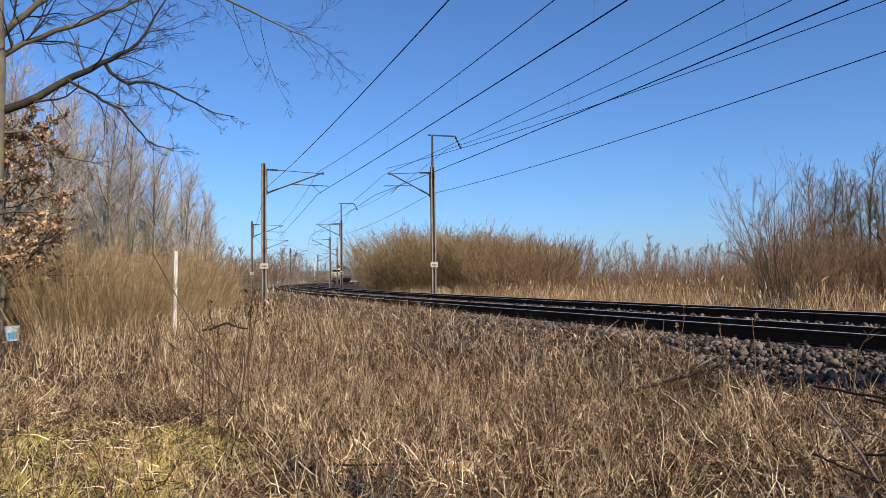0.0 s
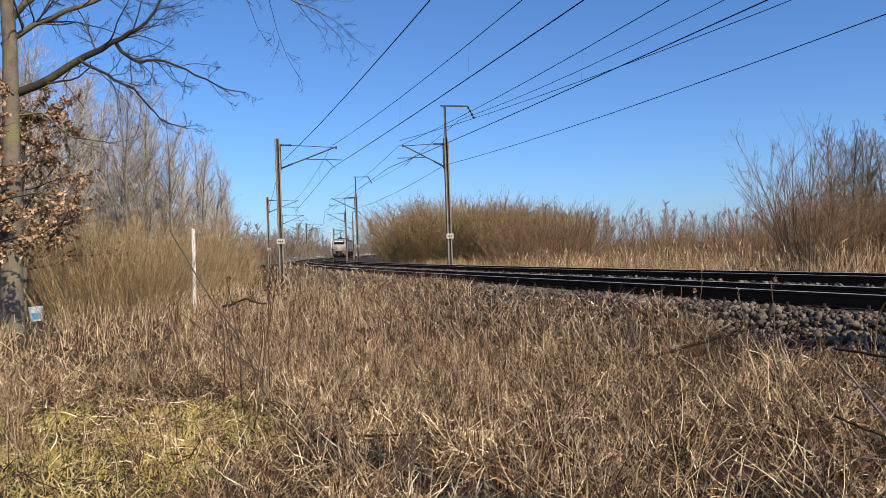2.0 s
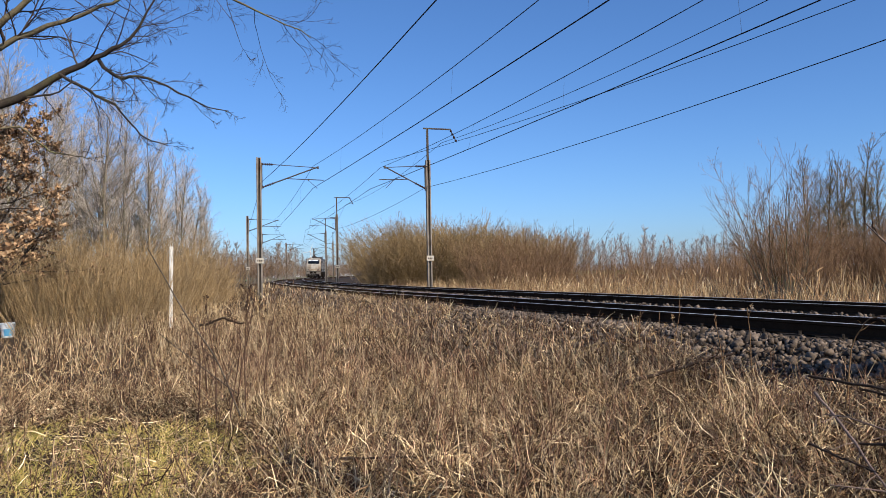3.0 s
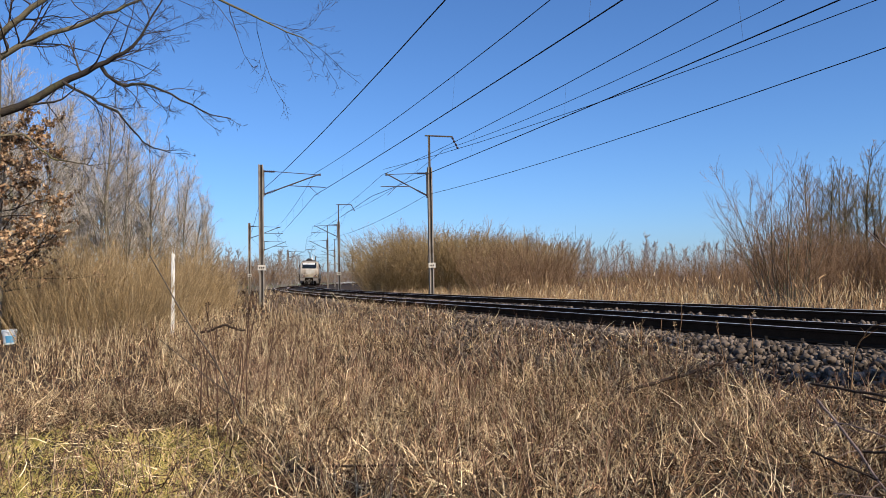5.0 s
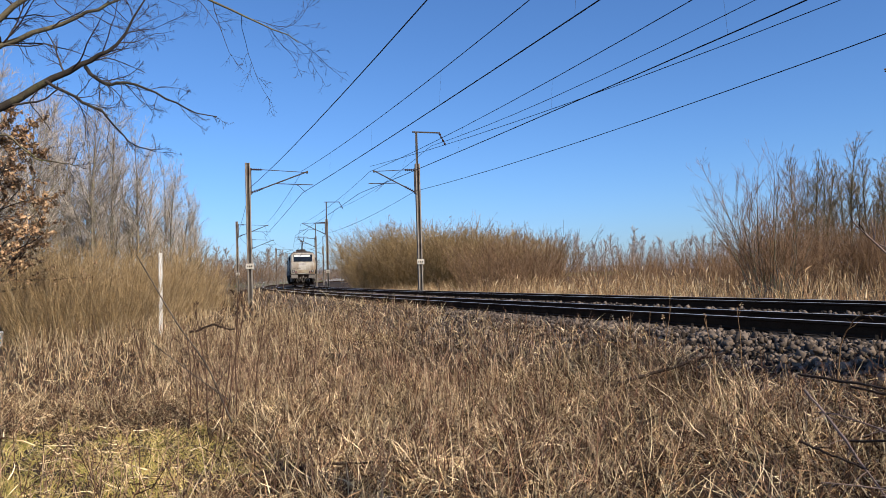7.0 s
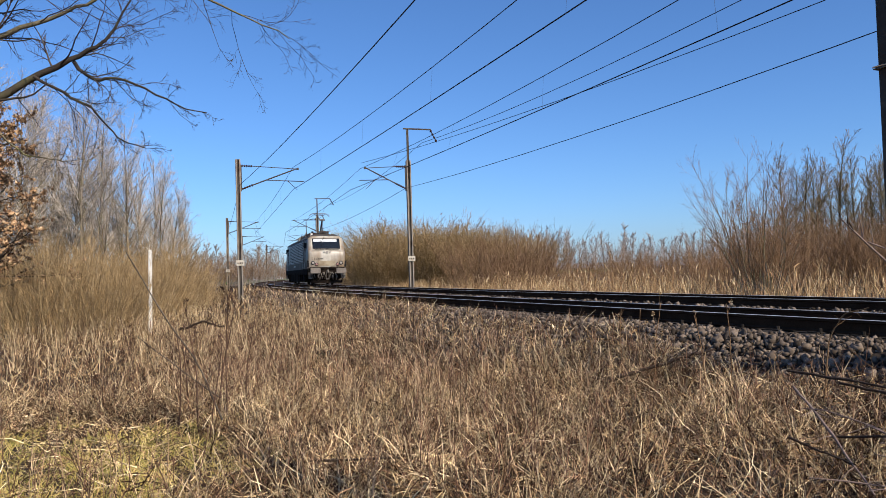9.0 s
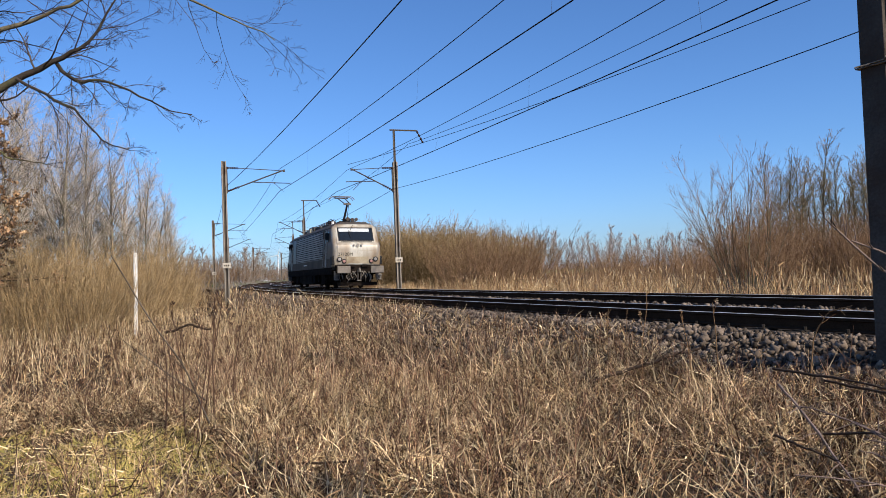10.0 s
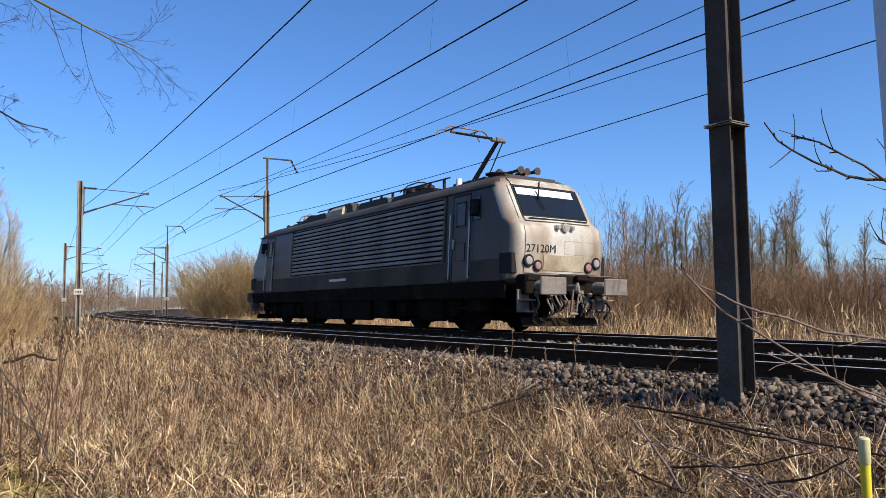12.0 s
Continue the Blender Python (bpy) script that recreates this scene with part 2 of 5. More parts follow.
track(0.0, "curved far railway track, rusty rails with shiny heads on dark sleepers")
track(GAP, "curved near railway track, rusty rails with shiny heads on dark sleepers")
# ------------------------------------------------------------------ overhead line
def h_profile(g, w, d, z0, z1, tf=0.016, slot=0):
    """An H-section column: flanges across x, depth along y."""
    for y in (-d / 2, d / 2 - tf):
        g.box(-w / 2, w / 2, y, y + tf, z0, z1, 0.003, slot=slot)
    # the web has its own slot, so that its shade can be coloured in
    g.box(-0.006, 0.006, -d / 2 + tf, d / 2 - tf, z0, z1, slot=1)
    return g


def insulator(a, b, parent, n=5):
    steps = [(0, 0.025)]
    for i in range(n):
        t = (i + 0.5) / n
        steps += [(t - 0.35 / n, 0.03), (t - 0.15 / n, 0.075), (t + 0.1 / n, 0.07), (t + 0.3 / n, 0.03)]
    steps += [(1, 0.025)]
    part("insulator", Geo().turned(a, b, steps, 10), M_INSUL, parent, "brown ribbed insulator")


def cantilever(parent, y0, reach, steady):
    """The bracket that holds the wires: from the mast's face at y0 out to reach (signed), with a steady arm."""
    q = 1 if reach > 0 else -1
    ztop, zfoot, zc = 7.05, 5.72, 5.68
    tip = (0, reach, 6.92)
    part("top_tie", Geo().rod((0, y0 + q * 0.62, ztop - 0.01), tip, 0.022, n=6), M_MAST, parent)
    insulator((0, y0, ztop), (0, y0 + q * 0.62, ztop - 0.01), parent)
    e = Vector((0, reach + q * 0.05, 6.98))
    a = Vector((0, y0, zfoot))
    w = (e - a).normalized()
    insulator(a, a + w * 0.7, parent)
    part("stay_tube", Geo().rod(a + w * 0.65, e, 0.038, n=8), M_MAST, parent)
    m = a + w * (a - e).length * 0.42
    part("steady_tube", Geo().rod(m, (0, reach + q * steady, m.z - 0.05), 0.026, n=6), M_MAST, parent)
    part("steady_arm", Geo().rod((0, reach - q * 0.55, m.z - 0.06), (0, reach - q * 0.05, zc + 0.03), 0.016, n=6).rod((0, reach - q * 0.55, m.z - 0.1), (0, reach - q * 0.55, m.z), 0.03, n=6), M_MAST, parent)
    part("clamp", Geo().box(-0.05, 0.05, reach - 0.06, reach + 0.06, 6.86, 6.98, 0.01), M_MAST, parent)


def mast(s, off, side, tall, label, material, plate=True, w=0.22, d=0.27, tf=0.07):
    """A catenary mast at chainage s. side: +1 with its bracket towards the curve's centre. tall: with an extension for the feeder."""
    p = on_line(s, off, 0.25)
    th = base("catenary_mast", label, "catenary mast", pose(*p, 0, 0, heading(s)), "masts of the overhead line")
    up = RAIL_Z - 0.25
    top = up + 7.42
    # grey masts get a dark web: the recess's shade put into its colour
    part("column", h_profile(Geo(), w, d, -0.3, top, tf), [material, M_MAST], th)
    part("footing", Geo().box(-0.35, 0.35, -0.35, 0.35, -0.6, 0.02, 0.03), M_BALLAST, th, "concrete footing")
    # holder lifts the bracket to rail level
    frame_ob = part("bracket_plate", Geo().box(-0.06, 0.06, side * 0.13 - 0.02, side * 0.13 + 0.02, up + 5.6, up + 7.2, 0.005), material, th)
    k = part("pivot", Geo().box(-0.05, 0.05, side * 0.15, side * 0.2, 5.6, 7.12, 0.01), M_MAST, th)
    k.location.z = up
    track_off = (GAP if off > GAP / 2 else 0.0)
    dist = abs(off - track_off)
    cantilever(k, side * 0.18, side * (dist - 0.1), 0.35)
    if tall:
        part("extension", h_profile(Geo(), 0.10, 0.12, top - 1.2, top + 1.95, 0.01), [material, M_MAST], th)
        part("feeder_arm", Geo().box(-0.04, 0.04, -0.25, 1.5, top + 1.87, top + 1.95, 0.008), M_MAST, th)
        insulator((0, 1.45, top + 1.9), (0, 1.85, top + 1.15), th, 4)
    if plate:
        pl = part("number_plate", Geo().box(0.15, 0.17, -0.22, 0.22, up + 1.40, up + 1.70, 0.004), M_PLATE, th, "small weathered white enamel plate")
        pl.matrix_basis = pose(0, 0, 0)
        for i, w in enumerate((0.05, 0.06, 0.05)):
            part("marking", Geo().box(0.171, 0.176, -0.15 + i * 0.11, -0.15 + i * 0.11 + w, up + 1.50, up + 1.59), M_INK, pl, "dark bar of writing")
    return th


IN_OFF, OUT_OFF = -2.75, GAP + 3.45


def chain_at(x, y):
    return math.atan2(y - CY, x - CX) * RAD if y < CY else S_STRAIGHT - (y - CY)


def nearest(s):
    return s - 2 * math.pi * RAD if s > 0 else s


INNER = [nearest(chain_at(x, y)) for x, y in ((-0.77, 44.8), (-11.25, 84.6), (-17.7, 116.7), (-22, 154.3), (-23, 195))]
OUTER = [nearest(chain_at(x, y)) for x, y in ((-10.3, 42.6), (-21.3, 84.3), (-27.2, 115.9), (-31.9, 155.8), (-33, 196))]
S_N = nearest(chain_at(4.41, 6.67))
N_OFF = math.hypot(4.41 - CX, 6.67 - CY) - RAD
for i, s in enumerate(INNER):
    mast(s, IN_OFF, -1, True, "grey steel H-section catenary mast with feeder arm beside far track", M_MASTGREY, i < 2)
for i, s in enumerate(OUTER):
    mast(s, OUT_OFF, 1, False, "grey steel H-section catenary mast beside near track", M_MASTGREY, i < 2)
near_mast = mast(S_N, N_OFF, 1, False, "dark rusty steel H-section catenary mast close to grass verge", M_MAST, False, 0.24, 0.26, 0.016)
g = Geo()
for z in (3.08, 3.10):
    g.box(-0.155, 0.155, -0.16, 0.16, z, z + 0.012, 0.003)
g.rod((0.15, -0.17, 3.1), (0.2, -0.23, 3.11), 0.012).rod((0.0, -0.16, 3.1), (-0.1, -0.24, 3.08), 0.008)
part("wire_band", g, M_MASTGREY, near_mast, "galvanised wire tied round the column")

# ------------------------------------------------------------------ wires
SUPPORTS = [S_N + 40, S_N] + [(a + b) / 2 for a, b in zip(INNER, OUTER)] + [(INNER[-1] + OUTER[-1]) / 2 - 45, (INNER[-1] + OUTER[-1]) / 2 - 90]


def wire_points(near, off, z, sag, spans=None):
    """Taut from mast to mast, so that each span cuts across the bend; near: the offset at the close mast and before it."""
    pts = []
    ends = list(zip(SUPPORTS, SUPPORTS[1:]))[:spans]
    for i, (a, b) in enumerate(ends):
        o0, o1 = (near if i < 2 else off), (near if i < 1 else off)
        for k in range(10 if i < len(ends) - 1 else 11):
            t = k / 10
            bow = -(b - a) ** 2 / (8 * RAD) * 4 * t * (1 - t)
            pts.append(on_line(a + (b - a) * t, o0 + (o1 - o0) * t + bow, z - sag * 4 * t * (1 - t)))
    return pts


def wire(name, pts, r, label, kind_of="overhead wire"):
    p = np.array([[tuple(v) for v in pts]])
    v, f = sticks(p, np.full(p.shape[:2], r), 5)
    return tagged(quick(name, v, f, M_WIRE, True), label, kind_of)


def line_set(messenger, contact, label):
    """Messenger, contact wire and droppers of one track; each with its offset at the close mast and beyond."""
    m, c = wire_points(*messenger, RAIL_Z + 6.95, 0.34), wire_points(*contact, RAIL_Z + 5.68, 0.08)
    th = wire("messenger_wire", m, 0.012, "dark messenger wire above the " + label, "overhead wire")
    wire("contact_wire", c, 0.015, "dark contact wire above the " + label, "overhead wire")
    for i in range(2, len(m) - 2, 2):
        if i % 10:
            part("dropper", Geo().rod(m[i], c[i], 0.0028, n=4), M_WIRE, th)


line_set((0.93, 0.08), (0.64, 0.71), "far track")
line_set((4.42, 4.03), (4.56, 4.05), "near track")
wire("feeder_wire", wire_points(-3.69, -3.78, RAIL_Z + 8.58, 0.54), 0.013, "dark feeder wire hung from mast extensions")
wire("anchor_wire", wire_points(-4.2, 0.01, RAIL_Z + 7.28, 0.44, 2), 0.012, "dark wire crossing to the far track's bracket")
wire("earth_wire", wire_points(-2.8, -2.7, RAIL_Z + 5.82, 0.31), 0.013, "dark earth wire along far masts")
wire("earth_wire", wire_points(7.47, 6.97, RAIL_Z + 5.95, 0.27), 0.014, "dark earth wire along near masts")
# ------------------------------------------------------------------ locomotive
M_SIDE = mat("grey_body_paint", (0.115, 0.092, 0.066), 0.42, 0.0, grain=0.9, fine=14, spread=0.3, stain=(0.062, 0.046, 0.032), stain_at=0.52, bump=0.04, spec=0.35, streak=5)
M_LOWBAND = mat("sooty_lower_paint", (0.075, 0.058, 0.041), 0.6, 0.0, grain=1.2, fine=20, spread=0.4, stain=(0.04, 0.03, 0.021), stain_at=0.6, bump=0.06, spec=0.1, streak=3)
M_NOSE = mat("dirty_light_grey_paint", (0.50, 0.46, 0.375), 0.42, 0.05, grain=2.6, fine=22, spread=0.25, stain=(0.26, 0.19, 0.115), stain_at=0.50, bump=0.05, spec=0.45, streak=6)
M_LOUVRE = mat("ribbed_grey_metal", (0.25, 0.205, 0.15), 0.45, 0.0, grain=1.2, fine=30, spread=0.3, stain=(0.11, 0.084, 0.058), stain_at=0.54, bump=0.05, spec=0.35)
M_UNDER = mat("brake_dust_grime", (0.016, 0.012, 0.009), 0.95, 0.0, grain=3, fine=40, spread=0.5, spec=0.04, stain=(0.035, 0.024, 0.016), stain_at=0.64)
M_COUPLER = mat("dusty_buffer_steel", (0.19, 0.165, 0.135), 0.75, 0.0, grain=4, fine=40, spread=0.35, stain=(0.08, 0.06, 0.045), stain_at=0.6)
M_ROOF = mat("roof_grey", (0.075, 0.068, 0.06), 0.7, 0.1, grain=1, fine=20, spread=0.3, stain=(0.07, 0.05, 0.04), stain_at=0.55)
M_GLASS = mat("dark_cab_glass", (0.010, 0.013, 0.016), 0.08, 0.0, bump=0, spread=0.1, spec=0.45)
M_BLIND = mat("pale_sun_blind", (0.72, 0.72, 0.70), 0.7, bump=0, spread=0.06)
M_RUBBER = mat("black_rubber", (0.018, 0.018, 0.018), 0.6, bump=0)
M_LAMP = mat("clear_lamp_glass", (0.30, 0.27, 0.23), 0.35, 0.0, bump=0, spread=0.05, spec=0.5)
M_REDLAMP = mat("red_lamp_glass", (0.30, 0.16, 0.13), 0.35, bump=0, spread=0.1, spec=0.5)
M_CHROME = mat("bright_handrail_steel", (0.36, 0.35, 0.33), 0.4, 0.8, bump=0, spread=0.1, spec=0.5)
M_DARKPANEL = mat("dirty_tan_panel", (0.40, 0.335, 0.225), 0.6, grain=2.5, fine=16, spread=0.3, stain=(0.24, 0.18, 0.11), stain_at=0.55, bump=0.05)


def plan_ring(z, length, half, corner, bow=0.07, lean=0.0):
    """The body's outline at height z: a long rounded rectangle with bowed ends."""
    pts = []
    for sx, sy in ((1, -1), (1, 1), (-1, 1), (-1, -1)):
        arc = []
        for k in range(5):
            a = k / 4 * math.pi / 2
            x = length - corner + corner * math.sin(a)
            y = half - corner * 0.75 + corner * 0.75 * math.cos(a)
            arc.append((x - bow * (y / half) ** 2 * math.sin(a), y))
        # arc runs from the side to the end
        seq = arc if sx * sy < 0 else arc[::-1]
        for x, y in seq:
            pts.append((sx * x, sy * y, z))
        if sx * sy < 0:
            # one more point on the end's centre line
            pts.append((sx * length, 0.0, z))
    return pts


LEAN = 0.045


def side_y(z):
    """Half the body's width: the sides lean in towards the roof."""
    return 1.43 - LEAN * (z - 1.25)


BODY_STEPS = [(1.12, 8.86, 1.33), (1.18, 8.92, 1.40), (1.25, 9.0, side_y(1.25)), (1.36, 9.06, side_y(1.36)), (1.95, 9.14, side_y(1.95)), (2.30, 9.14, side_y(2.30)), (2.48, 9.09, side_y(2.48)),
              (2.58, 8.97, side_y(2.58)), (2.66, 8.88, side_y(2.66)), (3.10, 8.64, side_y(3.10)), (3.46, 8.44, side_y(3.46)), (3.58, 8.36, 1.27), (3.70, 8.22, 1.15), (3.79, 8.08, 0.98), (3.83, 7.9, 0.75)]


def end_x(z):
    zs, ls = [a for a, b, c in BODY_STEPS], [b for a, b, c in BODY_STEPS]
    return float(np.interp(z, zs, ls))


def loft_body():
    rings = [plan_ring(z, L, w, 0.30 if z < 2.6 else 0.36) for z, L, w in BODY_STEPS]
    return Geo().rings(rings)


def face_sheet(y0, y1, z0, z1, end, lift=0.012, thick=0.03, ny=6, nz=4):
    """A panel that follows the nose between two heights, raised by lift."""
    front, back = [], []
    for j in range(nz + 1):
        z = z0 + (z1 - z0) * j / nz
        for i in range(ny + 1):
            y = y0 + (y1 - y0) * i / ny
            x = end_x(z) - 0.07 * (abs(y) / 1.43) ** 2 + lift
            front.append((end * x, end * y, z))
            back.append((end * (x - thick), end * y, z))
    n = ny + 1
    g = Geo()
    k = len(front)
    fs = []
    for j in range(nz):
        for i in range(ny):
            a = j * n + i
            fs += [(a, a + 1, a + n + 1, a + n), (k + a, k + a + n, k + a + n + 1, k + a + 1)]
    rim = [i for i in range(n)] + [j * n + ny for j in range(1, nz + 1)] + [nz * n + i for i in range(ny - 1, -1, -1)] + [j * n for j in range(nz - 1, 0, -1)]
    fs += [(rim[i], k + rim[i], k + rim[(i + 1) % len(rim)], rim[(i + 1) % len(rim)]) for i in range(len(rim))]
    return g.add(front + back, fs)


def hose(pts, r):
    """A bent tube through the points."""
    v, f = sticks(np.array([[tuple(q) for q in pts]], dtype=float), np.full((1, len(pts)), r), 6)
    return Geo().add(v.tolist(), f.tolist())


def wheel_geo():
    g = Geo()
    g.turned((0, -0.07, 0), (0, 0.07, 0), [(0, 0.545), (0.02, 0.575), (0.75, 0.575), (0.8, 0.60), (1, 0.60)], 28)
    return g


def build_loco():
    th = base("electric_locomotive", "dirty grey four-axle electric locomotive with ribbed sides, pantograph raised", "locomotive")
    body = part("body", loft_body(), [M_SIDE, M_NOSE, M_ROOF], th, "dirty grey painted body shell with pale ends", smooth=True)
    for f in body.data.polygons:
        if abs(f.center.x) > 8.1 and abs(f.normal.x) > 0.14 and 1.3 < f.center.z < 3.74:
            f.material_index = 1
        elif f.center.z > 3.5:
            f.material_index = 2
    # lower sill and skirt along both sides
    for q in (-1, 1):
        part("side_sill", Geo().box(-8.7, 8.7, q * 1.40 - 0.03, q * 1.40 + 0.03, 0.80, 1.22, 0.02), M_UNDER, th)
        part("roof_gutter", Geo().box(-8.2, 8.2, q * 1.33 - 0.03, q * 1.33 + 0.03, 3.47, 3.52, 0.01), M_ROOF, th)
    part("roof_deck", Geo().rings([[(x, y, z) for x, y in ((-7.9, -0.8), (7.9, -0.8), (7.9, 0.8), (-7.9, 0.8))] for z in (3.82, 3.86)]), M_ROOF, th, "dark sooty roof deck")
    # ribbed side panels between the doors
    for q in (-1, 1):
        r0, r1 = (-4.45, 6.12) if q < 0 else (-6.12, 4.45)
        panel = part("ribbed_panel", Geo().box(r0, r1, q * 1.425 - 0.012, q * 1.425 + 0.012, 1.78, 3.42, 0.006).leaned(q), M_UNDER, th, "horizontally ribbed metal side panel")
        g = Geo()
        prof = [(0.0, -0.05), (0.045, -0.045), (0.030, 0.038), (0.0, 0.046)]
        g.rings([[(x, q * (1.435 + o), z) for o, z in prof] for x in (r0 + 0.04, r1 - 0.04)])
        me = g.data("rib", M_LOUVRE)
        for i in range(12):
            ob = part("rib", me, M_LOUVRE, panel)
            ob.location = (0, -q * LEAN * (0.61 + i * 0.134), 1.86 + i * 0.134)
        for x in (r0, r1):
            part("panel_edge", Geo().box(x - 0.035, x + 0.035, q * 1.43, q * 1.475, 1.76, 3.44, 0.01).leaned(q), M_SIDE, panel)
    # cab doors, windows, handrails
    for q in (-1, 1):
        for e in (-1, 1):
            cx = e * 6.86
            door = part("cab_door", Geo().box(cx - 0.36, cx + 0.36, q * 1.43 - 0.012, q * 1.43 + 0.012, 1.25, 3.38, 0.01).leaned(q), M_SIDE, th, "narrow grey cab door")
            part("door_seam", Geo().box(cx - 0.40, cx - 0.365, q * 1.43 - 0.01, q * 1.43 + 0.02, 1.22, 3.42, 0.004).box(cx + 0.365, cx + 0.40, q * 1.43 - 0.01, q * 1.43 + 0.02, 1.22, 3.42, 0.004)
                 .box(cx - 0.4, cx + 0.4, q * 1.43 - 0.01, q * 1.43 + 0.02, 3.385, 3.42, 0.004).leaned(q), M_RUBBER, door)
            part("door_window", Geo().box(cx - 0.2, cx + 0.2, q * 1.43 + q * 0.008, q * 1.43 + q * 0.02, 2.62, 3.22, 0.02).leaned(q), M_GLASS, door, "dark door window")
            part("door_handle", Geo().box(cx - 0.28 * e - 0.03, cx - 0.28 * e + 0.03, q * 1.44, q * 1.48, 2.05, 2.3, 0.01).leaned(q), M_CHROME, door)
            part("kick_plate", Geo().box(cx - 0.2, cx + 0.2, q * 1.44, q * 1.455, 1.75, 2.2, 0.01).leaned(q), M_SIDE, door)
            for k in (-0.43, 0.43):
                r = Geo().rod((cx + k, q * 1.50, 1.3), (cx + k, q * 1.50, 2.95), 0.018, n=8)
                for z in (1.32, 2.1, 2.93):
                    r.rod((cx + k, q * 1.42, z), (cx + k, q * 1.50, z), 0.012, n=6)
                part("handrail", r.leaned(q), M_CHROME, th, "bright steel handrail")
            # step below the door
            part("door_step", Geo().box(cx - 0.3, cx + 0.3, q * 1.25, q * 1.42, 0.55, 0.6, 0.01).box(cx - 0.3, cx + 0.3, q * 1.25, q * 1.42, 0.85, 0.9, 0.01)
                 .box(cx - 0.31, cx - 0.28, q * 1.3, q * 1.4, 0.55, 1.2).box(cx + 0.28, cx + 0.31, q * 1.3, q * 1.4, 0.55, 1.2), M_UNDER, th)
            # cab side window and mirror camera
            wx = e * 7.5
            part("cab_side_window", Geo().box(wx - 0.16, wx + 0.16, q * 1.425, q * 1.445, 2.72, 3.30, 0.008).leaned(q), M_GLASS, th, "dark narrow cab side window")
            part("rear_view_unit", Geo().box(wx - 0.08, wx + 0.08, q * 1.43, q * 1.56, 2.85, 3.2, 0.03).leaned(q), M_RUBBER, th)
        # lower side bands, darker than the paint above them
        for x0, x1 in ((-6.4, 6.4), (7.3, 8.55), (-8.55, -7.3)):
            part("lower_side_band", Geo().box(x0, x1, min(q * 1.42, q * 1.445), max(q * 1.42, q * 1.445), 1.21, 1.73, 0.006).leaned(q), M_LOWBAND, th, "dark band along the lower side")
        part("maker_plate", Geo().box(-0.95, 0.35, q * 1.44, q * 1.452, 1.46, 1.54, 0.003), M_WHITE, th, "pale narrow plate with worn marking")
    # both ends
    for e in (1, -1):
        nose = part("nose_mask", face_sheet(-1.14, 1.14, 1.38, 2.46, e, 0.02, 0.06, 10, 8), M_NOSE, th, "dusty light grey nose panel", smooth=True)
        part("nose_panel", face_sheet(-0.62, 0.62, 1.44, 1.80, e, 0.035, 0.03), M_DARKPANEL, nose, "dirty tan recessed panel")
        for z0, z1, y0, y1 in ((2.14, 2.15, 0.0, 0.95), (1.83, 1.84, 0.0, 0.95), (1.84, 2.14, -0.01, 0.0), (1.84, 2.14, 0.95, 0.96)):
            part("panel_seam", face_sheet(y0, y1, z0, z1, e, 0.026, 0.02, 4, 2), M_DARKPANEL, nose)
        for q in (-1, 1):
            part("window_post", face_sheet(min(q * 1.02, q * 1.12), max(q * 1.02, q * 1.12), 2.66, 3.48, e, 0.012, 0.06), M_NOSE, th, "light grey windscreen pillar", smooth=True)
            part("step_box", Geo().box(min(e * 8.5, e * 8.98), max(e * 8.5, e * 8.98), q * 1.36 - 0.09, q * 1.36 + 0.09, 1.36, 1.84, 0.02), M_RUBBER, th, "dark corner step recess")
        part("windscreen_surround", face_sheet(-1.03, 1.03, 2.67, 3.50, e, 0.022, 0.05), M_RUBBER, th, "black windscreen seal")
        part("windscreen", face_sheet(-0.98, 0.98, 2.75, 3.46, e, 0.034, 0.02), M_GLASS, th, "dark laminated windscreen")
        part("sun_blind", face_sheet(-0.95, 0.80, 3.26, 3.44, e, 0.040, 0.01), M_BLIND, th, "pale strip along windscreen top")
        part("brow", face_sheet(-1.0, 1.0, 3.51, 3.68, e, 0.03, 0.06), M_NOSE, th, "light grey roof brow", smooth=True)
        sill = part("windscreen_sill", face_sheet(-1.0, 1.0, 2.60, 2.70, e, 0.05, 0.05), M_NOSE, th)
        part("wiper_bar", Geo().rod((e * (end_x(2.68) + 0.08), -0.9, 2.66), (e * (end_x(2.68) + 0.08), 0.9, 2.66), 0.02, n=6), M_RUBBER, sill)
        wx = e * (end_x(3.35) + 0.07)
        part("wiper", Geo().rod((e * (end_x(3.62) + 0.04), -e * 0.1, 3.66), (e * (end_x(3.2) + 0.07), -e * 0.38, 3.18), 0.016, n=6).rod((e * (end_x(3.3) + 0.07), -e * 0.42, 3.36), (e * (end_x(2.9) + 0.07), -e * 0.32, 2.92), 0.014, n=6), M_RUBBER, th)
        # marker lamps in the middle
        for y, r, m in ((-0.22, 0.05, M_LAMP), (0.22, 0.05, M_LAMP), (0.0, 0.085, M_LAMP)):
            x = end_x(2.42) + 0.0
            lp = part("upper_lamp", Geo().turned((e * (x - 0.05), y, 2.46), (e * (x + 0.11), y, 2.46), [(0, r * 1.1), (0.85, r * 1.2), (1, r * 1.15)], 16), M_NOSE, th)
            part("lens", Geo().turned((e * (x + 0.10), y, 2.46), (e * (x + 0.125), y, 2.46), [(0, r), (1, r * 0.85)], 16), m, lp)
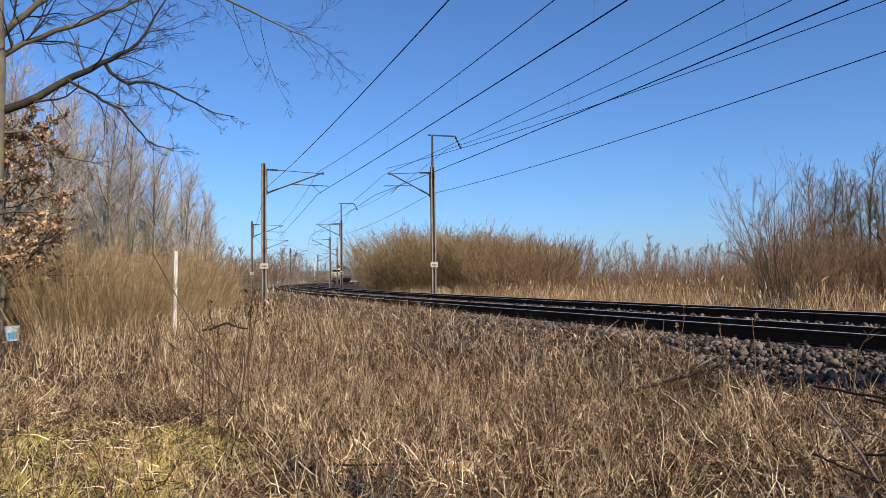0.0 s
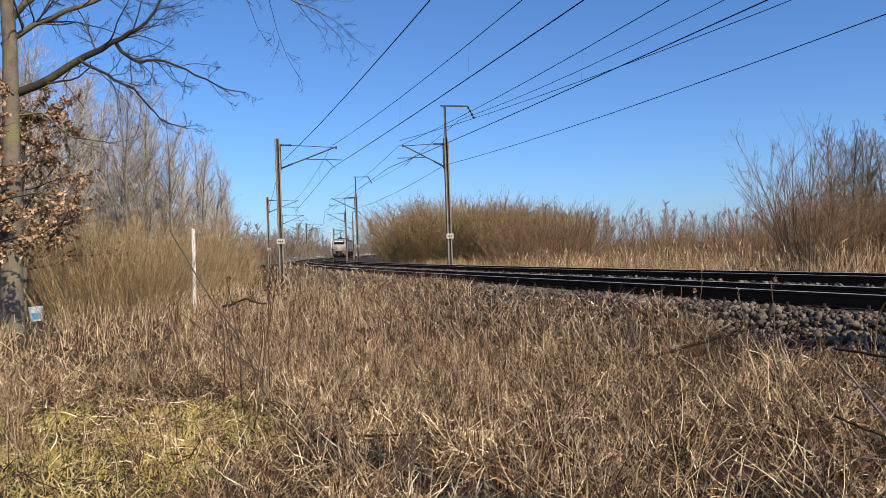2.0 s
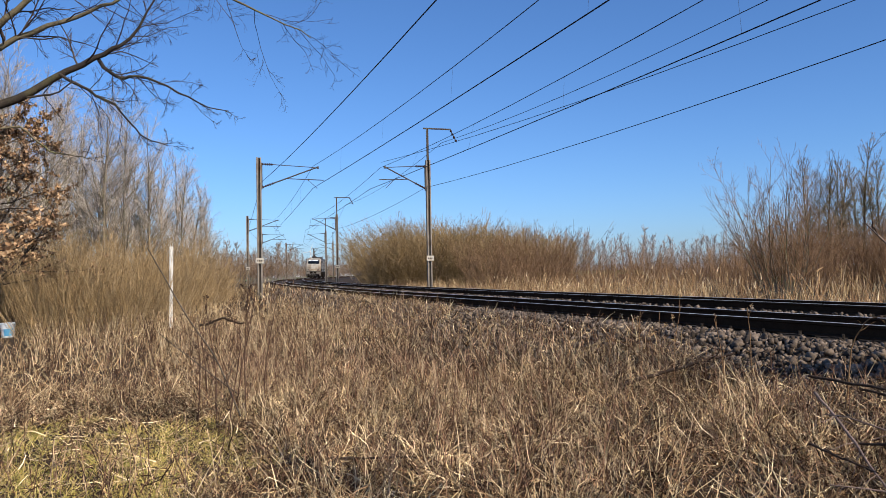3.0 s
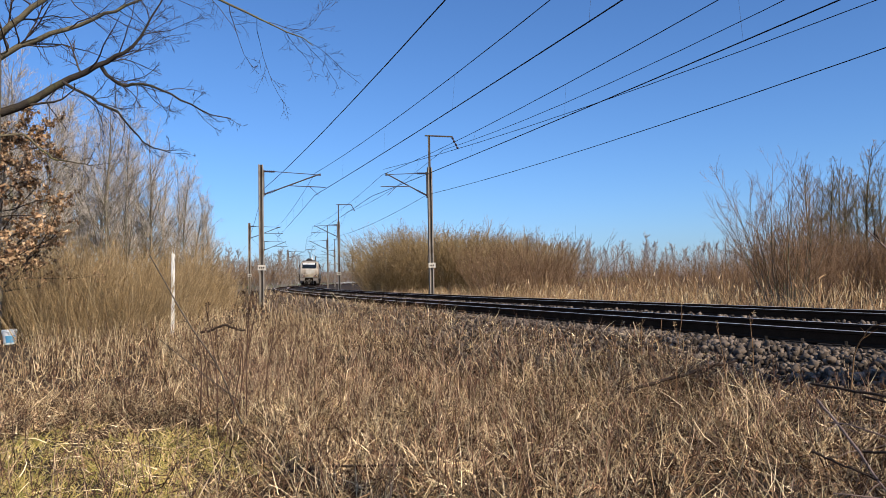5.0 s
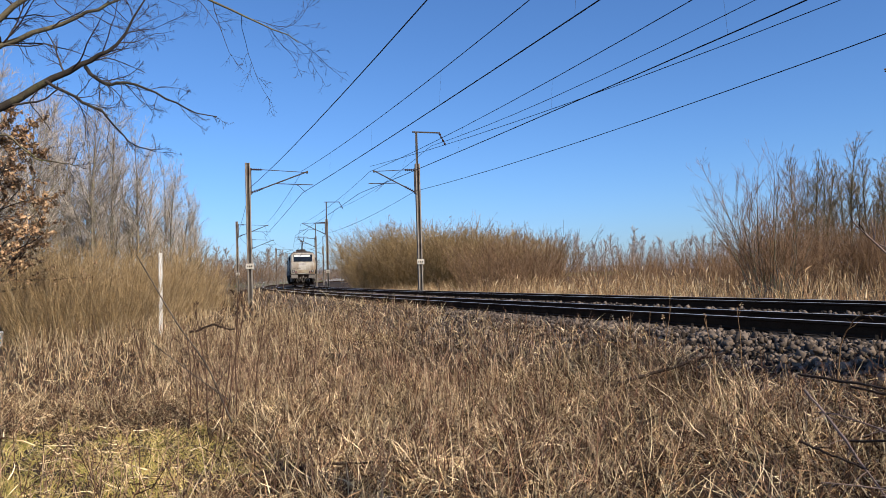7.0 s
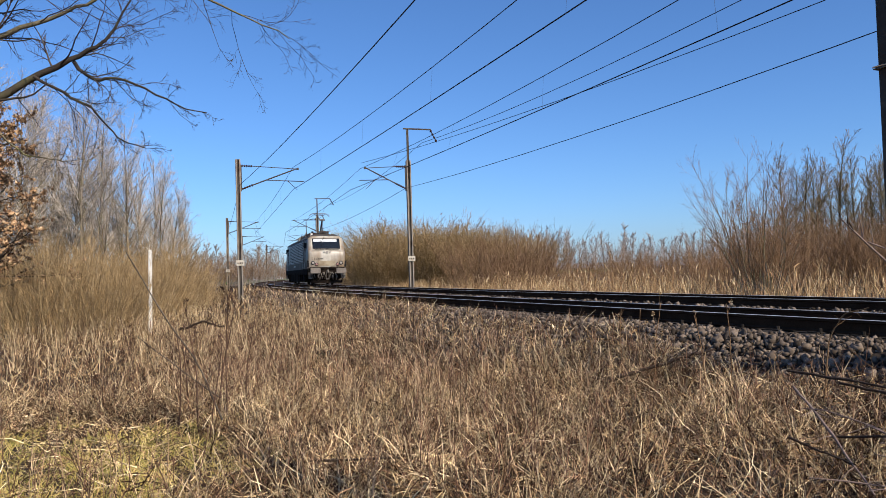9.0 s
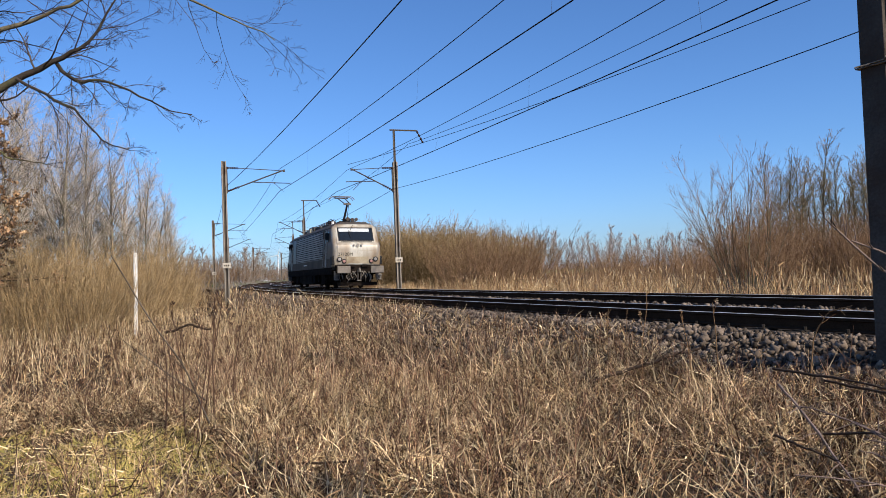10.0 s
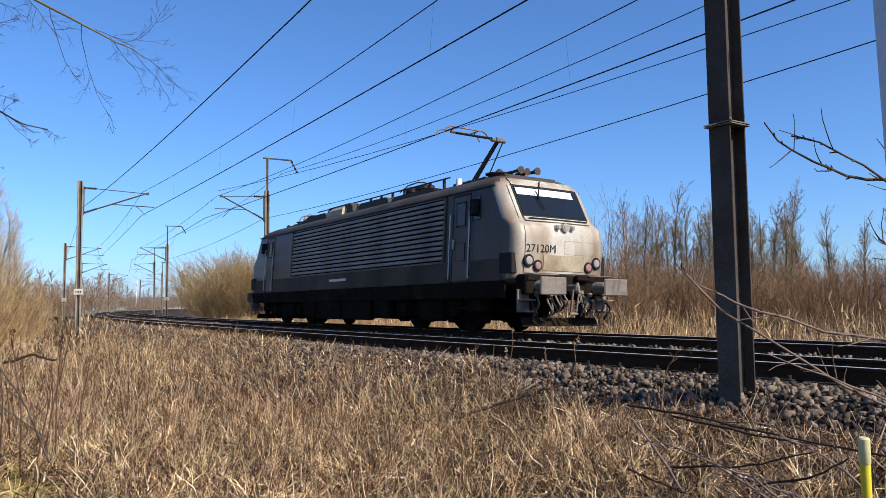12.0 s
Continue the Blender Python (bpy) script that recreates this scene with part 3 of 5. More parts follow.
        for q in (-1, 1):
            for y, z, r, m, nm in ((q * 1.04, 1.66, 0.115, M_LAMP, "headlight"), (q * 0.78, 1.55, 0.105, M_REDLAMP, "tail_light")):
                x = end_x(z) - 0.07 * (abs(y) / 1.43) ** 2 + 0.02
                hl = part(nm, Geo().turned((e * (x - 0.04), y, z), (e * (x + 0.035), y, z), [(0, r * 1.28), (0.8, r * 1.28), (1, r * 1.12)], 20), M_RUBBER, th, "round black lamp housing")
                part("lens", Geo().turned((e * (x + 0.03), y, z), (e * (x + 0.05), y, z), [(0, r * 0.84), (0.6, r * 0.8), (1, r * 0.5)], 20), m, hl, "clear lens" if nm == "headlight" else "dull red lens")
        # running number, as painted on the nose
        cu = bpy.data.curves.new("running_number", "FONT")
        cu.body, cu.size, cu.extrude, cu.space_character = "27120M", 0.25, 0.002, 1.05
        cu.materials.append(M_INK)
        cu.align_x = "LEFT"
        num = new("running_number", cu)
        num.parent = th
        num.matrix_basis = pose(e * (end_x(1.95) - 0.014), -e * 1.13, 1.86, 90, 0, (90 if e > 0 else -90) - 2.7)
        # headstock, buffers, coupler and hoses
        hs = part("headstock", Geo().box(min(e * 8.9, e * 9.28), max(e * 8.9, e * 9.28), -1.28, 1.28, 0.88, 1.34, 0.03), M_UNDER, th, "grimy buffer beam")
        for q in (-1, 1):
            b = part("buffer", Geo().turned((e * 9.25, q * 0.875, 1.06), (e * 9.62, q * 0.875, 1.06), [(0, 0.17), (0.15, 0.15), (0.9, 0.13), (1, 0.11)], 16), M_COUPLER, th)
            part("buffer_head", Geo().box(min(e * 9.80, e * 9.86), max(e * 9.80, e * 9.86), q * 0.95 - 0.37, q * 0.95 + 0.37, 0.86, 1.26, 0.025)
                 .rod((e * 9.6, q * 0.875, 1.06), (e * 9.81, q * 0.875, 1.06), 0.085, n=12), M_COUPLER, b, "dusty rectangular buffer head")
            for k, y in enumerate((0.2, 0.3, 0.42, 0.54, 0.66, 1.12)):
                pts = [Vector((e * (9.28 + 0.16 * math.sin(t / 6 * math.pi)), q * (y + 0.05 * math.sin(t)), 0.98 - 0.05 * k - 0.45 * t / 6 * (1 if t < 4 else 0.9))) for t in range(7)]
                part("brake_hose", hose(pts, 0.024), M_RUBBER if k % 2 else M_COUPLER, hs)
            part("rail_guard", Geo().box(min(e * 8.75, e * 8.95), max(e * 8.75, e * 8.95), q * 0.74 - 0.08, q * 0.74 + 0.08, 0.16, 0.9, 0.02), M_UNDER, th)
            part("end_step", Geo().box(min(e * 9.05, e * 9.35), max(e * 9.05, e * 9.35), q * 1.2 - 0.16, q * 1.2 + 0.16, 0.48, 0.52, 0.01).box(min(e * 9.05, e * 9.35), max(e * 9.05, e * 9.35), q * 1.2 - 0.16, q * 1.2 + 0.16, 0.74, 0.78, 0.01)
                 .box(min(e * 9.05, e * 9.1), max(e * 9.05, e * 9.1), q * 1.2 - 0.17, q * 1.2 + 0.17, 0.48, 1.0, 0.01), M_COUPLER, th)
            # front grab rails
            part("grab_rail", Geo().rod((e * 9.45, q * 0.45, 1.33), (e * 9.45, q * 1.2, 1.33), 0.016, n=6).rod((e * 9.3, q * 0.45, 1.33), (e * 9.45, q * 0.45, 1.33), 0.014, n=6).rod((e * 9.3, q * 1.2, 1.33), (e * 9.45, q * 1.2, 1.33), 0.014, n=6), M_COUPLER, th)
        ck = part("screw_coupling", Geo().box(min(e * 9.25, e * 9.6), max(e * 9.25, e * 9.6), -0.06, 0.06, 0.95, 1.12, 0.03).rod((e * 9.55, 0, 1.15), (e * 9.62, 0, 0.92), 0.04).rod((e * 9.52, -0.09, 1.0), (e * 9.42, -0.08, 0.45), 0.025).rod((e * 9.52, 0.09, 1.0), (e * 9.42, 0.08, 0.45), 0.025)
                  .rod((e * 9.42, -0.12, 0.45), (e * 9.42, 0.12, 0.45), 0.035), M_COUPLER, th, "steel hook and screw coupling")
        for y, z0, z1 in ((-1.0, 0.55, 0.92), (-0.6, 0.42, 0.9), (-0.33, 0.5, 0.95), (0.33, 0.4, 0.95), (0.6, 0.46, 0.9), (1.0, 0.5, 0.92)):
            part("air_pipe", hose([(e * 9.2, y, z1), (e * 9.33, y + 0.02, z1 * 0.7 + z0 * 0.3), (e * 9.33, y + 0.06, z1 * 0.3 + z0 * 0.7), (e * 9.2, y + 0.1, z0)], 0.028), M_COUPLER, hs, "dusty air pipe")
            part("pipe_cock", Geo().box(min(e * 9.28, e * 9.38), max(e * 9.28, e * 9.38), y - 0.05, y + 0.05, z1 - 0.06, z1 + 0.04, 0.015), M_COUPLER, hs)
        for y0, y1 in ((-0.5, -0.2), (0.15, 0.55)):
            part("jumper_socket", Geo().box(min(e * 9.3, e * 9.42), max(e * 9.3, e * 9.42), y0, y1, 1.21, 1.34, 0.02), M_UNDER, hs)
        part("snow_plough", Geo().rings([[(e * x, y, z) for y in (-1.15, -0.6, 0, 0.6, 1.15)] + [(e * (x - 0.03), y, z) for y in (1.15, 0.6, 0, -0.6, -1.15)] for x, z in ((9.02, 0.16), (8.98, 0.26), (8.92, 0.36))]), M_UNDER, th)
    # bogies with wheels, boxes and dampers
    for e in (-1, 1):
        bx = e * 5.2
        g = Geo()
        for q in (-1, 1):
            g.box(bx - 2.1, bx + 2.1, q * 1.05 - 0.1, q * 1.05 + 0.1, 0.36, 1.1, 0.06)
            g.box(bx - 0.6, bx + 0.6, q * 1.15 - 0.12, q * 1.15 + 0.12, 0.24, 1.1, 0.05)
            for k in (-1.98, -0.62, 0.62, 1.98):
                g.box(bx + k - 0.16, bx + k + 0.16, q * 0.9 - 0.12, q * 0.9 + 0.12, 0.2, 0.9, 0.04)
        g.box(bx - 0.3, bx + 0.3, -1.0, 1.0, 0.5, 0.9, 0.03)
        bogie = part("bogie_frame", g, M_UNDER, th, "grimy welded bogie frame")
        for k in (-1.3, 1.3):
            for q in (-1, 1):
                wh = part("wheel", wheel_geo(), M_UNDER, th, "rusty steel wheel")
                wh.location = (bx + k, q * 0.76, 0.575)
                wh.rotation_euler = (0, 0, 0 if q < 0 else math.pi)
                part("axle_box", Geo().box(bx + k - 0.22, bx + k + 0.22, q * 1.0, q * 1.28, 0.38, 0.78, 0.05).turned((bx + k, q * 1.26, 0.575), (bx + k, q * 1.34, 0.575), [(0, 0.16), (0.8, 0.15), (1, 0.08)], 14), M_UNDER, bogie)
                for d in (-0.33, 0.33):
                    part("spring", Geo().turned((bx + k + d, q * 1.14, 0.55), (bx + k + d, q * 1.14, 0.95), [(i / 12, 0.09 + 0.02 * (i % 2)) for i in range(13)], 10), M_UNDER, bogie)
            part("axle", Geo().rod((bx + k, -0.75, 0.575), (bx + k, 0.75, 0.575), 0.1, n=10), M_UNDER, th)
        for q in (-1, 1):
            part("sand_pipe", Geo().box(bx + e * 2.2 - 0.2, bx + e * 2.2 + 0.2, q * 1.0, q * 1.3, 0.5, 1.05, 0.04), M_UNDER, bogie)
            part("damper", Geo().rod((bx - 0.3, q * 1.33, 0.9), (bx + e * 1.7, q * 1.33, 0.98), 0.05, n=8).rod((bx - 0.3, q * 1.33, 0.9), (bx + e * 0.6, q * 1.33, 0.935), 0.075, n=8), M_COUPLER, bogie)
    part("transformer_case", Geo().box(-2.4, 2.2, -1.2, 1.2, 0.28, 1.05, 0.06), M_UNDER, th, "grimy transformer case under the floor")
    for q in (-1, 1):
        for x, w, z in ((-2.75, 0.9, 0.30), (-1.2, 1.9, 0.22), (0.9, 2.0, 0.22), (2.6, 0.9, 0.30)):
            part("equipment_box", Geo().box(x - w / 2, x + w / 2, q * 1.28 - 0.1, q * 1.28 + 0.1, z, 1.05, 0.03), M_UNDER, th)
        part("air_tank", Geo().turned((-3.8, q * 1.1, 0.75), (-3.2, q * 1.1, 0.75), [(0, 0.1), (0.08, 0.2), (0.92, 0.2), (1, 0.1)], 14), M_UNDER, th)
    # roof gear
    roof_gear(th)
    return th


def pantograph(th, x0, e, raised):
    """A single-arm pantograph with its knee towards the way e."""
    pg = base("pantograph", "", "", None)
    pg.parent = th
    pg.location = (x0, 0, 3.92)
    g = Geo().box(-0.75, 0.75, -0.5, -0.42, 0.0, 0.08, 0.01).box(-0.75, 0.75, 0.42, 0.5, 0.0, 0.08, 0.01)
    for x in (-0.7, 0.0, 0.7):
        g.box(x - 0.05, x + 0.05, -0.5, 0.5, 0.02, 0.09, 0.01)
    part("base_frame", g, M_ROOF, pg)
    for x in (-0.7, 0.7):
        for y in (-0.45, 0.45):
            part("foot_insulator", Geo().turned((x, y, -0.16), (x, y, 0.02), [(0, 0.05), (0.2, 0.09), (0.4, 0.05), (0.6, 0.09), (0.8, 0.05), (1, 0.06)], 10), M_INSUL, pg)
    foot = Vector((-e * 0.55, 0, 0.1))
    knee = Vector((e * 0.66, 0, 1.12)) if raised else Vector((e * 0.9, 0, 0.18))
    head = Vector((-e * 1.05, 0, 1.74)) if raised else Vector((-e * 0.75, 0, 0.3))
    part("lower_arm", Geo().rod(foot, knee, 0.075, 0.055, n=10).rod(foot + Vector((0, -0.3, 0)), foot + Vector((0, 0.3, 0)), 0.05, n=8), M_MAST, pg)
    part("thrust_rod", Geo().rod(foot + Vector((e * 0.5, 0.1, -0.03)), knee + Vector((e * 0.16, 0.05, -0.05)), 0.018, n=6), M_MAST, pg)
    part("knee_joint", Geo().rod(knee + Vector((0, -0.22, 0)), knee + Vector((0, 0.22, 0)), 0.06, n=10).box(knee.x - 0.07, knee.x + 0.09, -0.1, 0.1, knee.z - 0.06, knee.z + 0.07, 0.02), M_COUPLER, pg)
    part("upper_arm", Geo().rod(knee + Vector((0, -0.16, 0.02)), head + Vector((0, -0.22, -0.1)), 0.034, n=8).rod(knee + Vector((0, 0.16, 0.02)), head + Vector((0, 0.22, -0.1)), 0.034, n=8)
         .rod(head + Vector((0, -0.4, -0.1)), head + Vector((0, 0.4, -0.1)), 0.03, n=8), M_MAST, pg)
    g = Geo()
    for x in (-0.22, 0.22):
        pts = [(x, -0.78, -0.20), (x, -0.68, -0.06), (x, -0.55, 0.0), (x, 0.55, 0.0), (x, 0.68, -0.06), (x, 0.78, -0.20)]
        for a, c in zip(pts, pts[1:]):
            g.rod(head + Vector(a), head + Vector(c), 0.022, n=6)
    for y in (-0.4, 0.4):
        g.rod(head + Vector((-0.22, y, -0.02)), head + Vector((0.22, y, -0.02)), 0.018, n=6).rod(head + Vector((0, y, -0.1)), head + Vector((0.1, y, -0.02)), 0.02, n=6)
    part("collector_head", g, M_COUPLER, pg, "grey contact strips with drooping horns")
    return pg


def roof_gear(th):
    pantograph(th, 5.9, 1, True)
    pantograph(th, -5.9, -1, False)
    # roof hatches and equipment, low and dark
    for x0, x1, w, h in ((-4.9, -2.9, 0.72, 0.22), (-2.7, -0.6, 0.78, 0.32), (-0.2, 1.9, 0.78, 0.20), (2.1, 4.6, 0.75, 0.14)):
        part("roof_hatch", Geo().rings([[(x0 + k, -w, z), (x1 - k, -w, z), (x1 - k, w, z), (x0 + k, w, z)] for k, z in ((0, 3.8), (0.02, 3.86 + h * 0.6), (0.2, 3.86 + h))]), M_ROOF, th)
    part("roof_cowl", Geo().rings([[(-2.3 + k, -1.0 + k, z), (-1.0 - k, -1.0 + k, z), (-1.0 - k, -0.3, z), (-2.3 + k, -0.3, z)] for k, z in ((0, 3.78), (0.06, 4.0), (0.25, 4.16))]), M_DARKPANEL, th, "dusty tan roof cowl")
    g = Geo()
    for x in np.arange(0.2, 4.8, 0.75):
        g.rod((x, -0.5, 3.95), (x, -0.5, 4.2), 0.05, n=8)
    g.rod((-4.2, -0.5, 4.24), (5.0, -0.5, 4.22), 0.022, n=6)
    part("roof_conductor", g, M_INSUL, th, "roof busbar on brown insulators")
    g = Geo()
    pts = [(1.9, -0.35, 4.22), (2.3, -0.3, 4.38), (2.8, -0.25, 4.42), (3.3, -0.3, 4.34), (3.7, -0.35, 4.22)]
    for a, c in zip(pts, pts[1:]):
        g.rod(a, c, 0.02, n=6)
    g.box(2.2, 2.6, -0.4, -0.1, 4.12, 4.3, 0.03).box(3.0, 3.6, -0.5, -0.1, 4.1, 4.24, 0.03)
    part("circuit_breaker", g, M_INSUL, th)
    part("surge_arrester", Geo().turned((5.8, -0.74, 3.72), (5.8, -0.74, 4.04), [(0, 0.08), (0.1, 0.09), (0.8, 0.085), (1, 0.08)], 12), M_WHITE, th, "white cylindrical arrester")
    for e in (1, -1):
        part("antenna", Geo().turned((e * 6.62, 0, 3.84), (e * 6.62, 0, 4.26), [(0, 0.22), (0.45, 0.14), (0.62, 0.38), (0.68, 0.38), (0.76, 0.14), (1, 0.04)], 20), M_ROOF, th, "dark flat disc antenna")
        hg = Geo()
        for y, l in ((-0.15, 0.55), (0.15, 0.42), (0.32, 0.62)):
            hg.turned((e * 7.25, y - 0.1, 4.02), (e * (7.3 + l), y - 0.1, 4.02), [(0, 0.035), (0.5, 0.035), (0.8, 0.05), (1, 0.10)], 12)
            hg.rod((e * 7.35, y - 0.1, 3.8), (e * 7.35, y - 0.1, 4.02), 0.02, n=6)
        part("horn", hg, M_ROOF, th, "grey trumpet horns on the cab roof")


loco = build_loco()
# ------------------------------------------------------------------ plants: kit
def tints(name, colours, rough=0.85, clump=0.75):
    """A plant material: each island takes one of several tints, with fine streaks."""
    m = bpy.data.materials.new(name)
    m.use_nodes = True
    n, l = m.node_tree.nodes, m.node_tree.links
    b = n["Principled BSDF"]
    b.inputs["Roughness"].default_value = rough
    b.inputs["Specular IOR Level"].default_value = 0.08
    r = n.new("ShaderNodeValToRGB")
    while len(r.color_ramp.elements) < len(colours):
        r.color_ramp.elements.new(0.5)
    for i, c in enumerate(colours):
        r.color_ramp.elements[i].position = i / len(colours)
        r.color_ramp.elements[i].color = (*c, 1)
    r.color_ramp.interpolation = "CONSTANT"
    l.new(n.new("ShaderNodeNewGeometry").outputs["Random Per Island"], r.inputs["Fac"])
    t, co, hs, mr = n.new("ShaderNodeTexNoise"), n.new("ShaderNodeTexCoord"), n.new("ShaderNodeHueSaturation"), n.new("ShaderNodeMapRange")
    t.inputs["Scale"].default_value, t.inputs["Detail"].default_value = 1.1, 6
    l.new(co.outputs["Object"], t.inputs["Vector"])
    mr.inputs["From Min"].default_value, mr.inputs["From Max"].default_value = 0.3, 0.7
    mr.inputs["To Min"].default_value, mr.inputs["To Max"].default_value = 0.65, 1.35
    l.new(t.outputs["Fac"], mr.inputs["Value"])
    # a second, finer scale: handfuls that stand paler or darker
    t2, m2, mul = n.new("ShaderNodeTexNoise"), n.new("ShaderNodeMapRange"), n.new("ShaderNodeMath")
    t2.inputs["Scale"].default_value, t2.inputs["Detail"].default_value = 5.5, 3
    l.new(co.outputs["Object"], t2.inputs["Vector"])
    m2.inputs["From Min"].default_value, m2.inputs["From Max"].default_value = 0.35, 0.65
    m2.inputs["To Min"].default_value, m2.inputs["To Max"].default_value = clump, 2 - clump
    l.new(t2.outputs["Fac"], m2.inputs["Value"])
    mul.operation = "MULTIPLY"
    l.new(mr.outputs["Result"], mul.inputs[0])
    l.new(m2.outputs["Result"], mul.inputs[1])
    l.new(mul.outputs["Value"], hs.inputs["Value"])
    l.new(r.outputs["Color"], hs.inputs["Color"])
    l.new(hs.outputs["Color"], b.inputs["Base Color"])
    return m


# near-black tints and strong clump contrast paint shaded gaps into grass and herbs
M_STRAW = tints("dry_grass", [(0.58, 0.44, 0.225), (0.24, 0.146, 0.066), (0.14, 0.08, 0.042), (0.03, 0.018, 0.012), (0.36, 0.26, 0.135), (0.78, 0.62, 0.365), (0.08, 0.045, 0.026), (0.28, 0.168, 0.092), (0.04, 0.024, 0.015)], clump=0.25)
M_HERB = tints("dead_herb_stems", [(0.23, 0.13, 0.075), (0.36, 0.24, 0.14), (0.10, 0.055, 0.035), (0.55, 0.41, 0.24), (0.07, 0.04, 0.028)], clump=0.45)
M_GREEN = tints("mossy_grass", [(0.46, 0.36, 0.10), (0.40, 0.34, 0.09), (0.66, 0.52, 0.22), (0.28, 0.25, 0.065), (0.52, 0.37, 0.15)])
M_STALK = tints("stiff_dead_stalks", [(0.72, 0.57, 0.33), (0.42, 0.29, 0.15), (0.07, 0.04, 0.025), (0.30, 0.20, 0.105), (0.11, 0.062, 0.038), (0.58, 0.44, 0.25)], clump=0.5)
M_REED = tints("reed", [(0.50, 0.35, 0.17), (0.36, 0.235, 0.11), (0.24, 0.145, 0.07), (0.64, 0.49, 0.28), (0.30, 0.18, 0.09)])
M_BARK = mat("grey_bark", (0.17, 0.14, 0.105), 0.9, grain=4, fine=30, spread=0.4, stain=(0.21, 0.19, 0.09), stain_at=0.55, bump=0.6)
# bark darkened to carry the limbs' shaded side in its colour, with olive stains
M_SHADEBOUGH = mat("dark_wet_bark", (0.05, 0.04, 0.03), 0.9, grain=4, fine=30, spread=0.4, stain=(0.11, 0.10, 0.045), stain_at=0.64, bump=0.6)
M_TREEBARK = mat("lichened_dark_bark", (0.15, 0.125, 0.075), 0.9, grain=4, fine=30, spread=0.4, stain=(0.17, 0.155, 0.06), stain_at=0.6, bump=0.6)
M_PALETWIG = tints("pale_poplar_twigs", [(0.54, 0.465, 0.37), (0.44, 0.375, 0.295), (0.62, 0.54, 0.435)])
M_GREYBARK = mat("grey_poplar_bark", (0.20, 0.165, 0.12), 0.9, grain=3, fine=30, spread=0.35, stain=(0.24, 0.215, 0.10), stain_at=0.58, bump=0.4)
M_OLIVETWIG = tints("olive_brown_twigs", [(0.25, 0.185, 0.10), (0.19, 0.135, 0.07), (0.31, 0.235, 0.13)])
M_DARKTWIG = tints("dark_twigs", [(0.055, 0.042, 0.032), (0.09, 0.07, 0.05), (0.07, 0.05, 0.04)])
M_WILLOW = tints("olive_willow_twigs", [(0.32, 0.225, 0.105), (0.26, 0.18, 0.085), (0.38, 0.275, 0.135)])
M_REDTWIG = tints("red_brown_twigs", [(0.22, 0.135, 0.07), (0.29, 0.185, 0.10), (0.17, 0.105, 0.06)])
M_BROWNTWIG = tints("brown_thicket_twigs", [(0.36, 0.25, 0.12), (0.26, 0.178, 0.083), (0.46, 0.335, 0.175)])
M_OAKLEAF = tints("dead_oak_leaves", [(0.46, 0.29, 0.15), (0.33, 0.20, 0.10), (0.58, 0.40, 0.22), (0.20, 0.115, 0.06)])
# distance haze is put into these two twig colours as paler greys
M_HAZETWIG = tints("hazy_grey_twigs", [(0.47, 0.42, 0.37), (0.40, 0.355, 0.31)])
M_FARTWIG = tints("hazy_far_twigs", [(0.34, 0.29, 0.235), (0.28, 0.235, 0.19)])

rng = np.random.default_rng(7)


def spot(az, d, z=None):
    """A place on the ground by bearing (degrees to the right of the line of sight's zero) and distance."""
    x, y = d * math.sin(radians(az)), d * math.cos(radians(az))
    return Vector((x, y, ground_z(x, y) if z is None else z))


def unit(v):
    return v / (np.linalg.norm(v, axis=-1, keepdims=True) + 1e-9)


def shoots(start, way, length, k, wobble, lift, r0, r1):
    """Wandering paths from start along way: arrays of paths (n, k, 3) and radii (n, k)."""
    n = len(start)
    p, d = start.copy(), unit(way)
    out = [p]
    for _ in range(k - 1):
        d = unit(d + rng.normal(0, wobble, (n, 3)) + np.array([0, 0, 1.0]) * lift)
        p = p + d * (length / (k - 1))[:, None]
        out.append(p)
    t = np.linspace(0, 1, k)[None, :]
    return np.stack(out, 1), r0[:, None] * (1 - t) + r1[:, None] * t


def offshoots(paths, radii, per, t0, t1, angle, length, thin, k, wobble, lift, least, spread=0.35, taper=0.55):
    """Side shoots: per of them on each path, between the shares t0 and t1 of its way."""
    n, kk, _ = paths.shape
    idx = np.repeat(np.arange(n), per)
    t = rng.uniform(t0, t1, n * per)
    f = t * (kk - 1)
    i = np.minimum(f.astype(int), kk - 2)
    w = (f - i)[:, None]
    a, b = paths[idx, i], paths[idx, i + 1]
    start, along = a * (1 - w) + b * w, unit(b - a)
    side = unit(np.cross(along, rng.normal(0, 1, along.shape)))
    ang = np.radians(angle + rng.normal(0, angle * spread, n * per))[:, None]
    way = along * np.cos(ang) + side * np.sin(ang)
    whole = np.linalg.norm(np.diff(paths, axis=1), axis=2).sum(1)[idx]
    ln = whole * length * (1 - taper * t) * rng.uniform(0.6, 1.25, n * per)
    rr = np.maximum((radii[idx, i] * (1 - w[:, 0]) + radii[idx, i + 1] * w[:, 0]) * thin, least)
    return shoots(start, way, ln, k, wobble, lift, rr, np.maximum(rr * 0.35, least * 0.6))


def blades(start, way, length, width, k, wobble, droop):
    """Flat, curved blades of grass: verts and quads."""
    n = len(start)
    p, r = shoots(start, way, length, k, wobble, -droop, width, width * 0.25)
    side = unit(np.cross(way, rng.normal(0, 1, (n, 3))))[:, None, :]
    v = np.stack([p - side * r[:, :, None], p + side * r[:, :, None]], 2)
    i = np.arange(n)[:, None] * k * 2
    j = np.arange(k - 1)[None, :] * 2
    f = np.stack([i + j, i + j + 1, i + j + 3, i + j + 2], -1)
    return v.reshape(-1, 3), f.reshape(-1, 4)


def mesh_of(name, pieces, material, smooth=True):
    ob = quick(name, *merged(pieces), material, smooth)
    return ob


